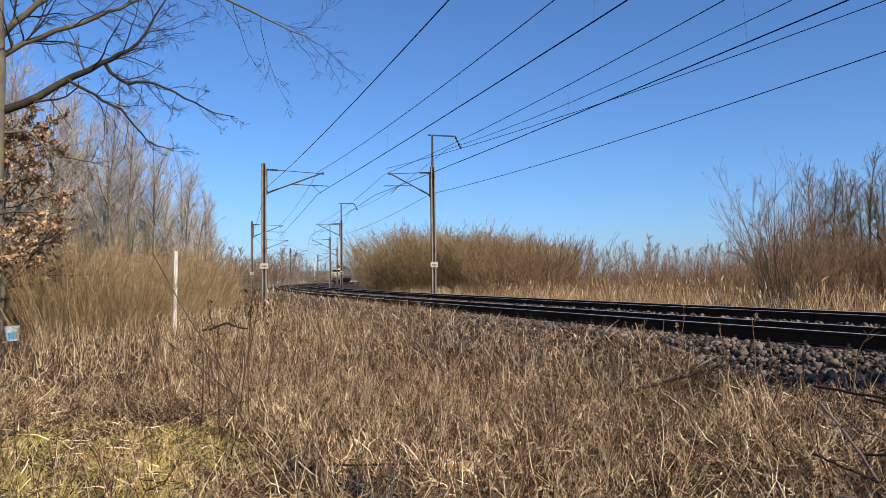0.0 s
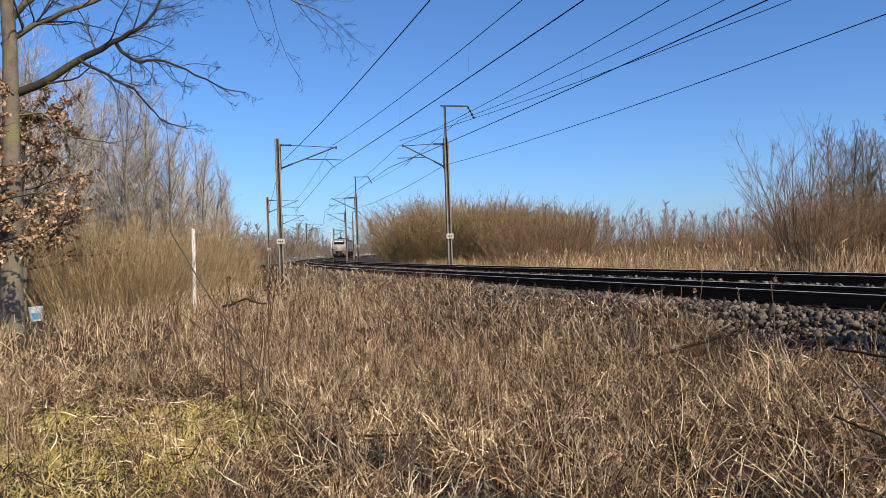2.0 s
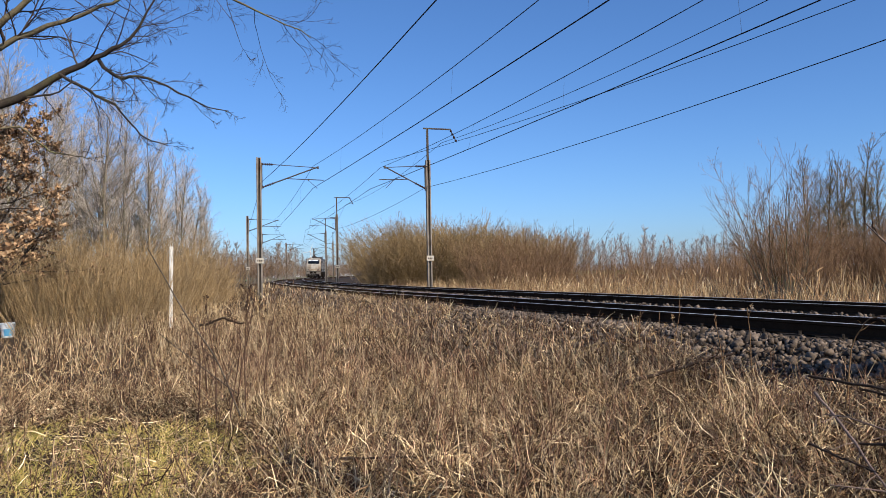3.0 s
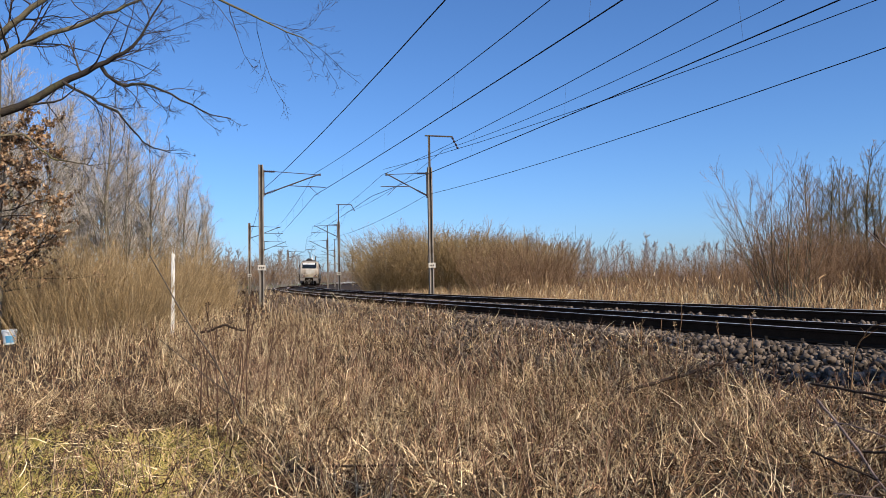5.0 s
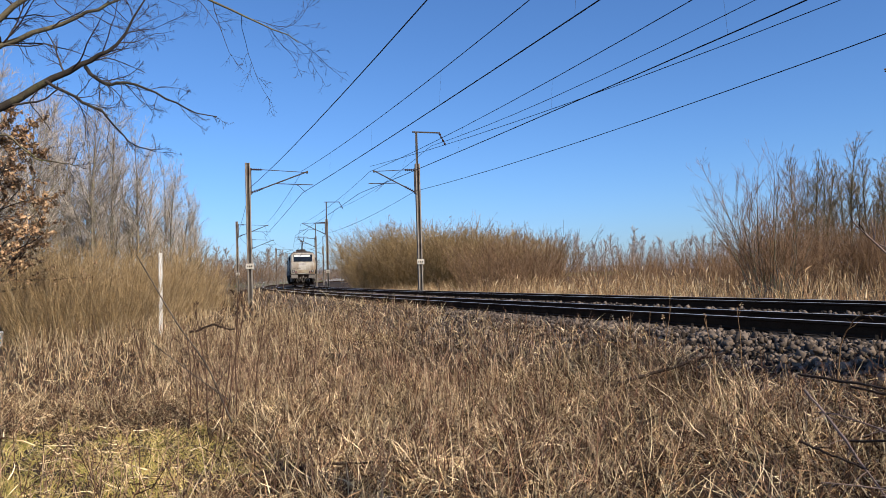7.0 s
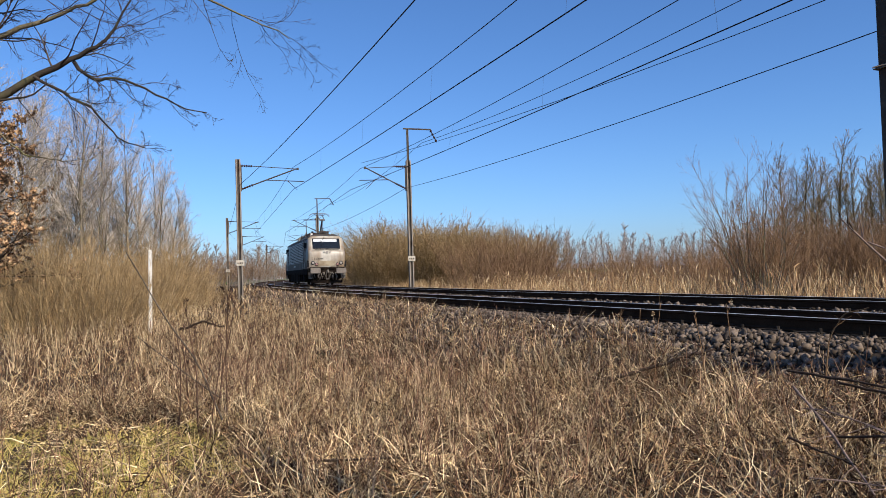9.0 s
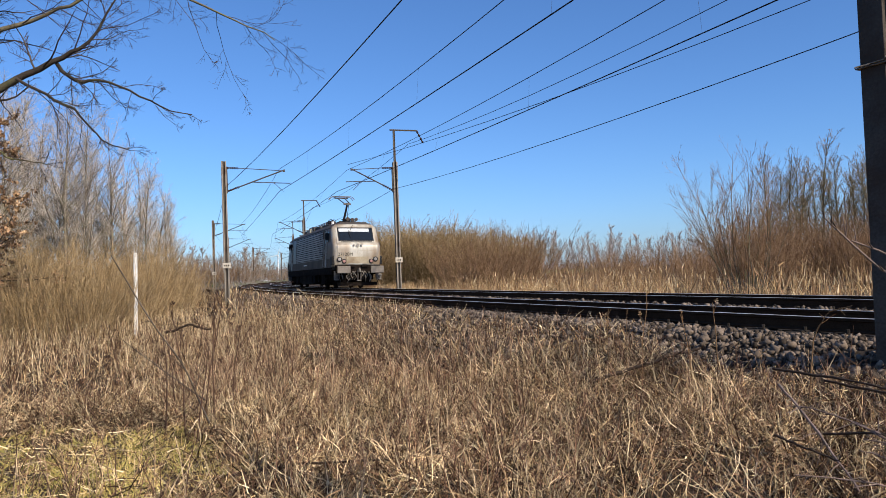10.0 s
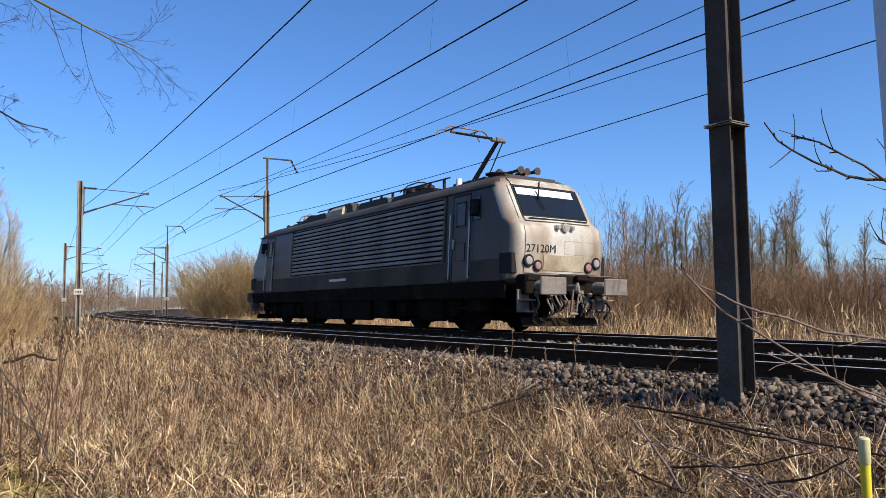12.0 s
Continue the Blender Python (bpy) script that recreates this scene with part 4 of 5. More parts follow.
def tall_tree(label, height, limbs, twigs, bark, twig_mat, r=0.14, lean=0.02, angle=32, first=0.15, reach=0.30, least=0.006, fine=2):
    """A bare upright tree: tapered trunk, limbs and fine twigs."""
    th = base("tree", label, "tree")
    tp, tr = shoots(np.zeros((1, 3)), np.array([[rng.normal(0, lean), rng.normal(0, lean), 1.0]]), np.array([height]), 12, 0.035, 0.02, np.array([r]), np.array([0.012]))
    tp[:, 0, 2] -= 0.15
    part_of(th, "trunk", [sticks(tp, tr, 8)], bark)
    lp, lr = offshoots(tp, tr, limbs, first, 0.97, angle, reach, 0.42, 7, 0.10, 0.07, least * 1.6)
    part_of(th, "bough", [sticks(lp, lr, 4)], bark)
    ap, ar = offshoots(lp, lr, twigs, 0.15, 1.0, 34, 0.42, 0.55, 4, 0.13, 0.06, least)
    pieces = [sticks(ap, ar, 3)]
    if fine:
        bp, br = offshoots(ap, ar, fine, 0.2, 1.0, 34, 0.5, 0.7, 3, 0.13, 0.04, least * 0.8)
        pieces.append(sticks(bp, br, 3))
    part_of(th, "crown", pieces, twig_mat)
    return th


def part_of(th, name, pieces, material):
    ob = mesh_of(name, pieces, material)
    ob.parent = th
    if name in ("bough", "crown", "stool", "branchwork"):
        tagged(ob, kind="stuff")
    return ob


def bush(label, height, stems, twigs, spread, bark, twig_mat, r=0.03, foot=0.5, least=0.005, fine=2, lift=0.05, kind_of="shrub", first=0.25):
    """A bush of many stems fanning from one stool."""
    th = base("shrub", label, kind_of)
    a = rng.uniform(0, 2 * math.pi, stems)
    q = np.sqrt(rng.uniform(0, 1, stems))
    start = np.stack([np.cos(a) * q * foot, np.sin(a) * q * foot, np.full(stems, -0.1)], 1)
    way = np.stack([np.cos(a) * q * spread, np.sin(a) * q * spread, np.ones(stems)], 1)
    ln = height * rng.uniform(0.6, 1.05, stems) * np.sqrt(1 + 0.3 * (q * spread) ** 2)
    sp, sr = shoots(start, way, ln, 8, 0.06, lift, r * rng.uniform(0.6, 1.2, stems), np.full(stems, least))
    part_of(th, "stool", [sticks(sp, sr, 4)], bark)
    ap, ar = offshoots(sp, sr, twigs, first, 1.0, 28, 0.36, 0.5, 4, 0.12, 0.06, least)
    pieces = [sticks(ap, ar, 3)]
    if fine:
        bp, br = offshoots(ap, ar, fine, 0.2, 1.0, 30, 0.5, 0.7, 3, 0.12, 0.05, least * 0.8)
        pieces.append(sticks(bp, br, 3))
    part_of(th, "crown", pieces, twig_mat)
    return th


def plant(models, places, group, scales=(0.85, 1.15)):
    """Sets copies of the models at the places (x, y, size); each model takes the first place itself."""
    done = set()
    for i, (x, y, size) in enumerate(places):
        ob = models[i % len(models)]
        k = size * rng.uniform(*scales)
        m = pose(x, y, ground_z(x, y), 0, 0, rng.uniform(0, 360))
        tagged(ob, group=group)
        if ob.name not in done:
            done.add(ob.name)
            ob.matrix_basis = m
        else:
            ob = copy_thing(ob, m)
        ob.scale = (k, k, k * rng.uniform(0.94, 1.06))


def off_line(x, y):
    return math.hypot(x - CX, y - CY) - RAD if y < CY else CX - RAD - x


# ------------------------------------------------------------------ plants: trees and thickets
# pale poplars behind the left thicket
poplars = [tall_tree("bare pale-barked poplar in a row behind the thicket", 13.2, 62, 12, M_GREYBARK, M_PALETWIG, 0.12, angle=38, reach=0.32, least=0.0075) for _ in range(4)]
places = []
for i in range(44):
    az = -34.5 + 17.8 * (i + rng.uniform(-0.4, 0.4)) / 43
    d = 58 + rng.uniform(-7, 12) + 14 * (i / 43)
    top = 1.0 + 0.26 * min(1.0, max(0.0, (-21 - az) / 5)) if az < -21 else 1.0 - 0.32 * (az + 21) / 4.5
    places.append((*spot(az, d).xy, top * rng.uniform(0.85, 1.1)))
plant(poplars, places, "poplars behind the thicket", (0.95, 1.05))

# right-hand poplars
right_poplars = [tall_tree("tall bare poplar beyond the reeds", 11.4, 62, 11, M_TREEBARK, M_OLIVETWIG, 0.12, angle=34, reach=0.26, least=0.009) for _ in range(3)]
places = [(*spot(az, d).xy, s) for az, d, s in [(26.4 + 0.45 * i + rng.uniform(-0.2, 0.2), 58 + rng.uniform(-6, 9), rng.uniform(0.66, 0.84)) for i in range(26)]]
places += [(*spot(az, 85 + rng.uniform(-4, 4)).xy, 0.85) for az in (35.2, 37.4, 39.6, 41.6, 43.8, 46.0, 48.5)]
plant(right_poplars, places, "poplars beyond the reeds", (0.95, 1.05))

# the fanned willow bush beside the far track
willow = bush("large bare many-stemmed willow bush beside the far track", 6.3, 42, 22, 0.34, M_BARK, M_REDTWIG, 0.028, 0.9, 0.005, 4, 0.03, first=0.15)
plant([willow], [(*spot(24.6, 34).xy, 1.0)], "willow bushes", (1, 1))
small_willow = bush("bare willow bush among the reeds", 4.2, 30, 14, 0.6, M_REDTWIG, M_REDTWIG, 0.02, 0.8, 0.005, 3, first=0.12)
plant([small_willow], [(*spot(26.2, 38).xy, 0.95), (*spot(21.6, 42).xy, 0.9), (*spot(15.3, 52).xy, 0.9), (*spot(28.8, 44).xy, 1.0), (*spot(31.5, 42).xy, 0.8), (*spot(34.5, 46).xy, 0.9), (*spot(38.5, 46).xy, 0.9)], "willow bushes", (0.95, 1.05))

# the rounded osier thicket beyond the far track
osier = [bush("dense olive-brown osier bush in a rounded thicket", 5.7, 90, 12, 0.85, M_WILLOW, M_WILLOW, 0.018, 2.2, 0.0085, 4, 0.015, first=0.06) for _ in range(3)]
places = []
for i in range(26):
    az = -4.2 + 12.2 * i / 25
    size = 1.06 if -4.2 < az < 2.5 else 0.9 if az < 0 else 0.98 - 0.03 * (az - 2.5)
    places.append((*spot(az, 86 + (4.0 if i % 2 else -3.0) + rng.uniform(-1, 1)).xy, size * 1.2))
plant(osier, places, "osier thicket", (0.93, 1.04))
# looser red-brown brush further along
brush = [bush("loose red-brown brush beside the far track", 4.2, 32, 11, 0.8, M_REDTWIG, M_REDTWIG, 0.018, 1.6, 0.007, 2, 0.03) for _ in range(3)]
places = [(*spot(4.0 + 0.95 * i + rng.uniform(-0.4, 0.4), 54 + rng.uniform(-5, 9)).xy, rng.uniform(0.7, 1.0) * (1.25 if i < 6 else 0.66)) for i in range(22)]
places += [(*spot(25 + 0.75 * i, 45 + rng.uniform(-4, 9)).xy, rng.uniform(0.75, 1.0)) for i in range(34)]
places += [(*spot(8 + 1.5 * i, 72 + rng.uniform(-6, 6)).xy, rng.uniform(0.8, 1.0) * (0.9 if i < 11 else 1.1)) for i in range(24)]
plant(brush, places, "brush beyond the far track")
hedge = bush("far brown hedge on the horizon", 6.0, 30, 9, 0.9, M_FARTWIG, M_REDTWIG, 0.03, 2.4, 0.02, 2, 0.03)
plant([hedge], [(*spot(-19 + 15.5 * i / 43 + rng.uniform(-0.2, 0.2), (150 if -19 + 15.5 * i / 43 < -12.5 else 265) + rng.uniform(-12, 25)).xy, rng.uniform(0.7, 1.15)) for i in range(44)], "far hedge")

# brown thicket left of the line
thick = [bush("dense brown leafless thicket bush on the verge", 2.9, 40, 9, 0.55, M_BROWNTWIG, M_BROWNTWIG, 0.012, 1.1, 0.0045, 2, 0.04, first=0.1) for _ in range(4)]
places = []
for i in range(175):
    az = rng.uniform(-34, -12.6)
    d = 24 + 30 * rng.uniform(0, 1) ** 1.6
    p = spot(az, d)
    if off_line(p.x, p.y) < GAP + 5.2:
        continue
    if d < 27.5 and (az < -27.0 or -21.6 < az < -17.8):
        continue
    if off_line(p.x, p.y) < GAP + 7.5 and d < 34:
        continue
    places.append((p.x, p.y, rng.uniform(0.75, 1.1) * (1.06 if az < -18 else 0.95 if az < -16 else 0.8)))
plant(thick, places, "thicket along the verge")

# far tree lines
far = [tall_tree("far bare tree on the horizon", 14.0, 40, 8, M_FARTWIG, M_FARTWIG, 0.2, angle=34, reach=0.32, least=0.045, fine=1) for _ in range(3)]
places = [(*spot(-17.5 + 6.8 * i / 33 + rng.uniform(-0.2, 0.2), 235 + rng.uniform(-15, 25)).xy, rng.uniform(0.5, 0.78)) for i in range(34)]
places += [(*spot(3 + 44 * i / 139 + rng.uniform(-0.3, 0.3), 185 + rng.uniform(-20, 40)).xy, rng.uniform(0.5, 0.8)) for i in range(140)]
places += [(*spot(-11.5 + 8 * i / 21, 330 + rng.uniform(-20, 30)).xy, rng.uniform(0.55, 0.85)) for i in range(22)]
plant(far, places[:34] + places[174:], "far tree line")
# paler still: the haze over these trees is only their twig tint
hazy = [tall_tree("far bare tree beyond the reeds, haze painted into its tints", 13.0, 46, 8, M_HAZETWIG, M_HAZETWIG, 0.16, angle=34, reach=0.30, least=0.03, fine=1) for _ in range(3)]
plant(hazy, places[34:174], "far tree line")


# the big tree and the young oak on the left
def big_tree():
    th = base("tree", "large bare tree with lichened bark and spreading limbs", "tree", pose(*spot(-31.2, 21.2)))
    tp, tr = shoots(np.zeros((1, 3)), np.array([[0.02, 0.0, 1.0]]), np.array([15.0]), 14, 0.03, 0.02, np.array([0.27]), np.array([0.05]))
    tp[:, 0, 2] -= 0.2
    part_of(th, "trunk", [sticks(tp, tr, 12)], M_BARK)
    # limbs that reach out over the verge, in the tree's own space
    home = Vector(th.matrix_world.translation)
    limbs = [
        ([(-11.0, 5.5), (-9.9, 6.0), (-8.7, 6.75), (-8.0, 7.0), (-7.35, 7.5), (-6.7, 8.9)], 0.115),
        ([(-8.4, 6.8), (-7.9, 6.25), (-7.4, 6.4), (-6.6, 6.15), (-6.0, 5.7), (-5.3, 5.55)], 0.05),
        ([(-9.2, 6.4), (-8.5, 5.95), (-8.0, 5.7), (-7.6, 5.2), (-7.35, 4.85), (-6.7, 4.65)], 0.04),
        ([(-11.0, 6.8), (-9.9, 7.5), (-8.8, 7.9), (-8.0, 8.2), (-7.2, 8.6), (-5.8, 9.3)], 0.075),
    ]
    limbs += [
        ([(-11.0, 7.3), (-10.2, 8.0), (-9.4, 8.7), (-8.6, 9.6), (-7.9, 10.6), (-7.4, 11.8)], 0.085),
        ([(-10.8, 9.0), (-8.6, 9.5), (-6.6, 9.2), (-5.2, 8.4), (-4.2, 8.0), (-3.2, 7.4)], 0.06),
        ([(-10.9, 5.0), (-10.4, 5.2), (-9.9, 4.9), (-9.5, 4.5), (-9.0, 4.4), (-8.5, 4.3)], 0.03),
        ([(-10.9, 8.0), (-11.9, 9.2), (-12.8, 10.1), (-13.5, 11.0), (-14.0, 12.0), (-14.3, 13.0)], 0.09),
    ]
    ys = np.array([[home.y + (pt[0] - home.x) * 0.12 + 0.12 * math.sin(2.1 * i + k) for k, pt in enumerate(q)] for i, (q, r) in enumerate(limbs)])
    lp = np.array([[(x - home.x, y - home.y, z + 0.22 - home.z) for (x, z), y in zip(q, yy)] for (q, r), yy in zip(limbs, ys)])
    at = np.linspace(0, 5, 16)
    lp = np.stack([np.stack([np.interp(at, np.arange(6), path[:, i]) for i in range(3)], 1) for path in lp])
    for _ in range(2):
        lp[:, 1:-1] = (lp[:, :-2] + lp[:, 1:-1] * 2 + lp[:, 2:]) / 4
    lp += rng.normal(0, 0.022, lp.shape)
    lr = np.array([np.linspace(r, 0.011, 16) for q, r in limbs])
    # the first three limbs take the bark with shade painted in
    part_of(th, "bough", [sticks(lp[:3], lr[:3], 8)], M_SHADEBOUGH)
    part_of(th, "bough", [sticks(lp[3:], lr[3:], 8)], M_TREEBARK)
    ap, ar = offshoots(lp, lr, 15, 0.08, 1.0, 46, 0.34, 0.34, 8, 0.15, 0.02, 0.006, taper=0.4)
    bp, br = offshoots(ap, ar, 8, 0.15, 1.0, 42, 0.42, 0.6, 6, 0.16, 0.02, 0.0042)
    cp, cr = offshoots(bp, br, 5, 0.2, 1.0, 40, 0.55, 0.75, 4, 0.18, 0.0, 0.0032)
    part_of(th, "branchwork", [sticks(ap, ar, 5)], M_DARKTWIG)
    part_of(th, "crown", [sticks(bp, br, 3), sticks(cp, cr, 3)], M_DARKTWIG)
    return th


def leaf_cloud(paths, per, size):
    """Curled leaves along the paths: two quads each, folded on the midrib."""
    n, k, _ = paths.shape
    idx = np.repeat(np.arange(n), per)
    t = rng.uniform(0.2, 1.0, n * per) * (k - 1)
    i = np.minimum(t.astype(int), k - 2)
    w = (t - i)[:, None]
    c = paths[idx, i] * (1 - w) + paths[idx, i + 1] * w + rng.normal(0, 0.03, (n * per, 3))
    a = unit(rng.normal(0, 1, c.shape) + np.array([0, 0, -0.5]))
    s = unit(np.cross(a, rng.normal(0, 1, c.shape)))
    u = np.cross(a, s)
    z = size * rng.uniform(0.6, 1.3, (len(c), 1))
    v = np.stack([c, c + a * z, c + a * z * 0.55 + s * z * 0.34 + u * z * 0.18, c + a * z * 0.5 - s * z * 0.34 + u * z * 0.18, c + a * z * 1.02 + u * z * 0.05, c - a * z * 0.12], 1)
    k0 = np.arange(len(c))[:, None] * 6
    f = np.concatenate([k0 + np.array([[5, 2, 1, 0]]), k0 + np.array([[0, 1, 3, 5]])])
    return v.reshape(-1, 3), f


def young_oak(place, height):
    th = base("oak_tree", "young oak that has kept its dead brown leaves", "tree", pose(*place))
    tp, tr = shoots(np.zeros((1, 3)), np.array([[0.03, 0.0, 1.0]]), np.array([height]), 10, 0.05, 0.03, np.array([0.09]), np.array([0.015]))
    part_of(th, "trunk", [sticks(tp, tr, 8)], M_BARK)
    lp, lr = offshoots(tp, tr, 52, 0.22, 0.98, 64, 0.50, 0.45, 7, 0.13, 0.03, 0.010)
    ap, ar = offshoots(lp, lr, 9, 0.25, 1.0, 44, 0.42, 0.6, 4, 0.15, 0.0, 0.006)
    part_of(th, "bough", [sticks(lp, lr, 4), sticks(ap, ar, 3)], M_DARKTWIG)
    lf = part_of(th, "leaves", [leaf_cloud(ap, 26, 0.10)], M_OAKLEAF)
    tagged(lf, "dry curled brown leaves", kind="stuff")
    return th


big_tree()
young_oak(spot(-30.5, 26.5), 6.2)
young_oak(spot(-34.6, 20.6), 6.4)
# ------------------------------------------------------------------ grass and reeds
def sown(n, x0, x1, y0, y1, keep):
    """Random places on the ground where keep(x, y) allows, thinned in patches."""
    x, y = rng.uniform(x0, x1, n), rng.uniform(y0, y1, n)
    ok = np.array([keep(a, b) and 0.6 * noise.noise(Vector((a * 0.9, b * 0.9, 5.0))) + 0.75 * noise.noise(Vector((a * 4.2, b * 4.2, 8.0))) > rng.uniform(-0.62, 0.35) for a, b in zip(x, y)])
    x, y = x[ok], y[ok]
    z = np.array([max(ground_z(a, b), bed_z(off_line(a, b)) if BED_IN - 1 < off_line(a, b) < BED_OUT + 1.35 else -9.0) for a, b in zip(x, y)])
    return np.stack([x, y, z - 0.01], 1)


def off_bed(x, y, edge=0.65):
    return off_line(x, y) > BED_OUT + edge + 0.45 * noise.noise(Vector((x * 0.6, y * 0.6, 9.0)))


def in_wedge(x, y, lo=-36, hi=50):
    return y > 0.5 and lo < math.degrees(math.atan2(x, y)) < hi


BUCKET_AT = spot(-29.8, 25.0)


def clear_of_bucket(x, y):
    t = (x * BUCKET_AT.x + y * BUCKET_AT.y) / BUCKET_AT.length_squared
    side = abs(x * BUCKET_AT.y - y * BUCKET_AT.x) / BUCKET_AT.length
    return not (0.68 < t < 1.03 and side < 0.45)


def green_patch(x, y):
    return math.hypot((x + 3.4) / 2.3, (y - 6.0) / 2.1) < 1 + 0.5 * noise.noise(Vector((x, y, 1)))


def sward(name, places, length, width, tilt, k, wobble, droop, material, label):
    n = len(places)
    way = np.concatenate([rng.normal(0, tilt, (n, 2)), np.ones((n, 1))], 1)
    heave = np.array([noise.noise(Vector((a * 2.4, b * 2.4, 11.0))) + 0.5 * noise.noise(Vector((a * 6.0, b * 6.0, 12.0))) for a, b, c in places])
    ln = length * rng.uniform(0.45, 1.25, n) * np.clip(0.9 + 1.0 * heave, 0.35, 1.3)
    v, f = blades(places, way, ln, width * rng.uniform(0.6, 1.3, n), k, wobble, droop)
    return tagged(quick(name, v, f, material), label, "dry grass", kind="stuff")


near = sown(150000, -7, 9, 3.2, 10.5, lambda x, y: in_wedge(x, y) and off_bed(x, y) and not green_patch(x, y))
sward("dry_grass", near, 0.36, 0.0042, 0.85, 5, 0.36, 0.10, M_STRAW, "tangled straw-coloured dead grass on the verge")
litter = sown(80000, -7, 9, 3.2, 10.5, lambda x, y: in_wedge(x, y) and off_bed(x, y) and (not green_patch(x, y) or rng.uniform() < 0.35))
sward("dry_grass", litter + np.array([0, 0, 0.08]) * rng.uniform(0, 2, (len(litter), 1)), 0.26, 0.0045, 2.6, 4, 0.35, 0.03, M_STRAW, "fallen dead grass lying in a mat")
stalks = sown(36000, -7, 9, 3.4, 10.5, lambda x, y: in_wedge(x, y) and off_bed(x, y, 0.9) and not green_patch(x, y))
sward("dry_grass", stalks, 0.44, 0.0045, 0.7, 5, 0.16, 0.06, M_STALK, "stiff pale and dark dead stalks above the grass")
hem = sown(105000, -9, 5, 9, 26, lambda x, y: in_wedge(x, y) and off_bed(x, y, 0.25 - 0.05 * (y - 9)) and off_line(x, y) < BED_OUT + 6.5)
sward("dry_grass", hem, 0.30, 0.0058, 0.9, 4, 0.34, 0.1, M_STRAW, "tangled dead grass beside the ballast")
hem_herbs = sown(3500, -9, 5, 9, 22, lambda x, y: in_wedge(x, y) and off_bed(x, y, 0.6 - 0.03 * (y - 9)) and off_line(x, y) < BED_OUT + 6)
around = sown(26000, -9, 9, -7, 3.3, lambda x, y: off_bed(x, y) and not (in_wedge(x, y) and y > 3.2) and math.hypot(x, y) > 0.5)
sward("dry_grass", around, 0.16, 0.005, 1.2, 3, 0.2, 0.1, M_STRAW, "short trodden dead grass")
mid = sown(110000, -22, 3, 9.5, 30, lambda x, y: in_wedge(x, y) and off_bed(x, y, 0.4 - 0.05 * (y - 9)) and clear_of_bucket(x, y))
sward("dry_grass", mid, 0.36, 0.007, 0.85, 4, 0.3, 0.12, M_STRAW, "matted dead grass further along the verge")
front = sown(9000, -13, -6, 10, 22, lambda x, y: not clear_of_bucket(x, y))
sward("dry_grass", front, 0.14, 0.006, 0.8, 3, 0.2, 0.1, M_STRAW, "short dead grass round the bucket")
far_grass = sown(30000, -40, -2, 28, 75, lambda x, y: in_wedge(x, y, -36, 0) and off_bed(x, y, -0.25))
sward("dry_grass", far_grass, 0.6, 0.014, 0.4, 3, 0.2, 0.08, M_STRAW, "dead grass between the thicket and the line")
green = sown(52000, -6.5, -0.8, 3.8, 9.0, lambda x, y: in_wedge(x, y) and green_patch(x, y))
sward("green_grass", green, 0.14, 0.005, 0.9, 4, 0.2, 0.1, M_GREEN, "short yellow-green grass in a patch")


# dead herbs: upright stems with side shoots
def herbs(name, places, height, r, per, material, label):
    n = len(places)
    way = np.concatenate([rng.normal(0, 0.22, (n, 2)), np.ones((n, 1))], 1)
    sp, sr = shoots(places, way, height * rng.uniform(0.55, 1.15, n), 6, 0.08, 0.02, np.full(n, r), np.full(n, r * 0.5))
    ap, ar = offshoots(sp, sr, per, 0.35, 1.0, 40, 0.36, 0.6, 4, 0.16, 0.04, r * 0.4)
    return tagged(quick(name, *merged([sticks(sp, sr, 3), sticks(ap, ar, 3)]), material), label, "dead herbs", kind="stuff")


red = sown(4500, -5.5, 8.5, 4.5, 13, lambda x, y: in_wedge(x, y) and off_bed(x, y, 0.9) and noise.noise(Vector((x * 0.35, y * 0.35, 2.0))) > -0.15)
herbs("dead_herbs", red, 0.56, 0.0042, 6, M_HERB, "thin red-brown dead herb stems among the grass")
herbs("dead_herbs", hem_herbs, 0.5, 0.0055, 5, M_HERB, "thin pale red-brown dead herbs beside the ballast")
brown = sown(5200, -20, -2, 12, 30, lambda x, y: in_wedge(x, y) and off_bed(x, y, 1.2) and clear_of_bucket(x, y))
herbs("dead_herbs", brown, 0.75, 0.006, 4, M_STALK, "brown dead herb stems along the verge")

# reeds and rough grass beyond the far track
def beyond(x, y, lo, hi):
    return lo < -off_line(x, y) < hi


reeds = sown(17000, 0, 48, 14, 62, lambda x, y: beyond(x, y, 6.5, 16) and in_wedge(x, y, 3, 52))
n = len(reeds)
hgt = rng.uniform(0.6, 1.7, n) * np.array([0.75 + 0.6 * noise.noise(Vector((a * 0.35, b * 0.35, 4))) for a, b, c in reeds])
rp, rr = shoots(reeds, np.concatenate([rng.normal(0, 0.2, (n, 2)), np.ones((n, 1))], 1), hgt, 4, 0.05, 0, np.full(n, 0.009), np.full(n, 0.005))
pick = rng.uniform(0, 1, n) < 0.22
tips = rp[pick, -1]
plume = shoots(tips - np.array([0, 0, 0.02]), np.concatenate([rng.normal(0, 0.35, (len(tips), 2)), np.ones((len(tips), 1))], 1), np.full(len(tips), 0.30), 4, 0.15, -0.05, np.full(len(tips), 0.035), np.full(len(tips), 0.008))
tagged(quick("reeds", *merged([sticks(rp, rr, 3), sticks(*plume, 4)]), M_REED), "dry straw-coloured reeds with pale plumes", "reeds", kind="stuff")
leafy = sown(30000, 0, 48, 14, 62, lambda x, y: beyond(x, y, 6.0, 15) and in_wedge(x, y, 3, 52))
sward("reed_leaves", leafy, 1.3, 0.012, 0.35, 4, 0.16, 0.1, M_REED, "drooping dry reed leaves")
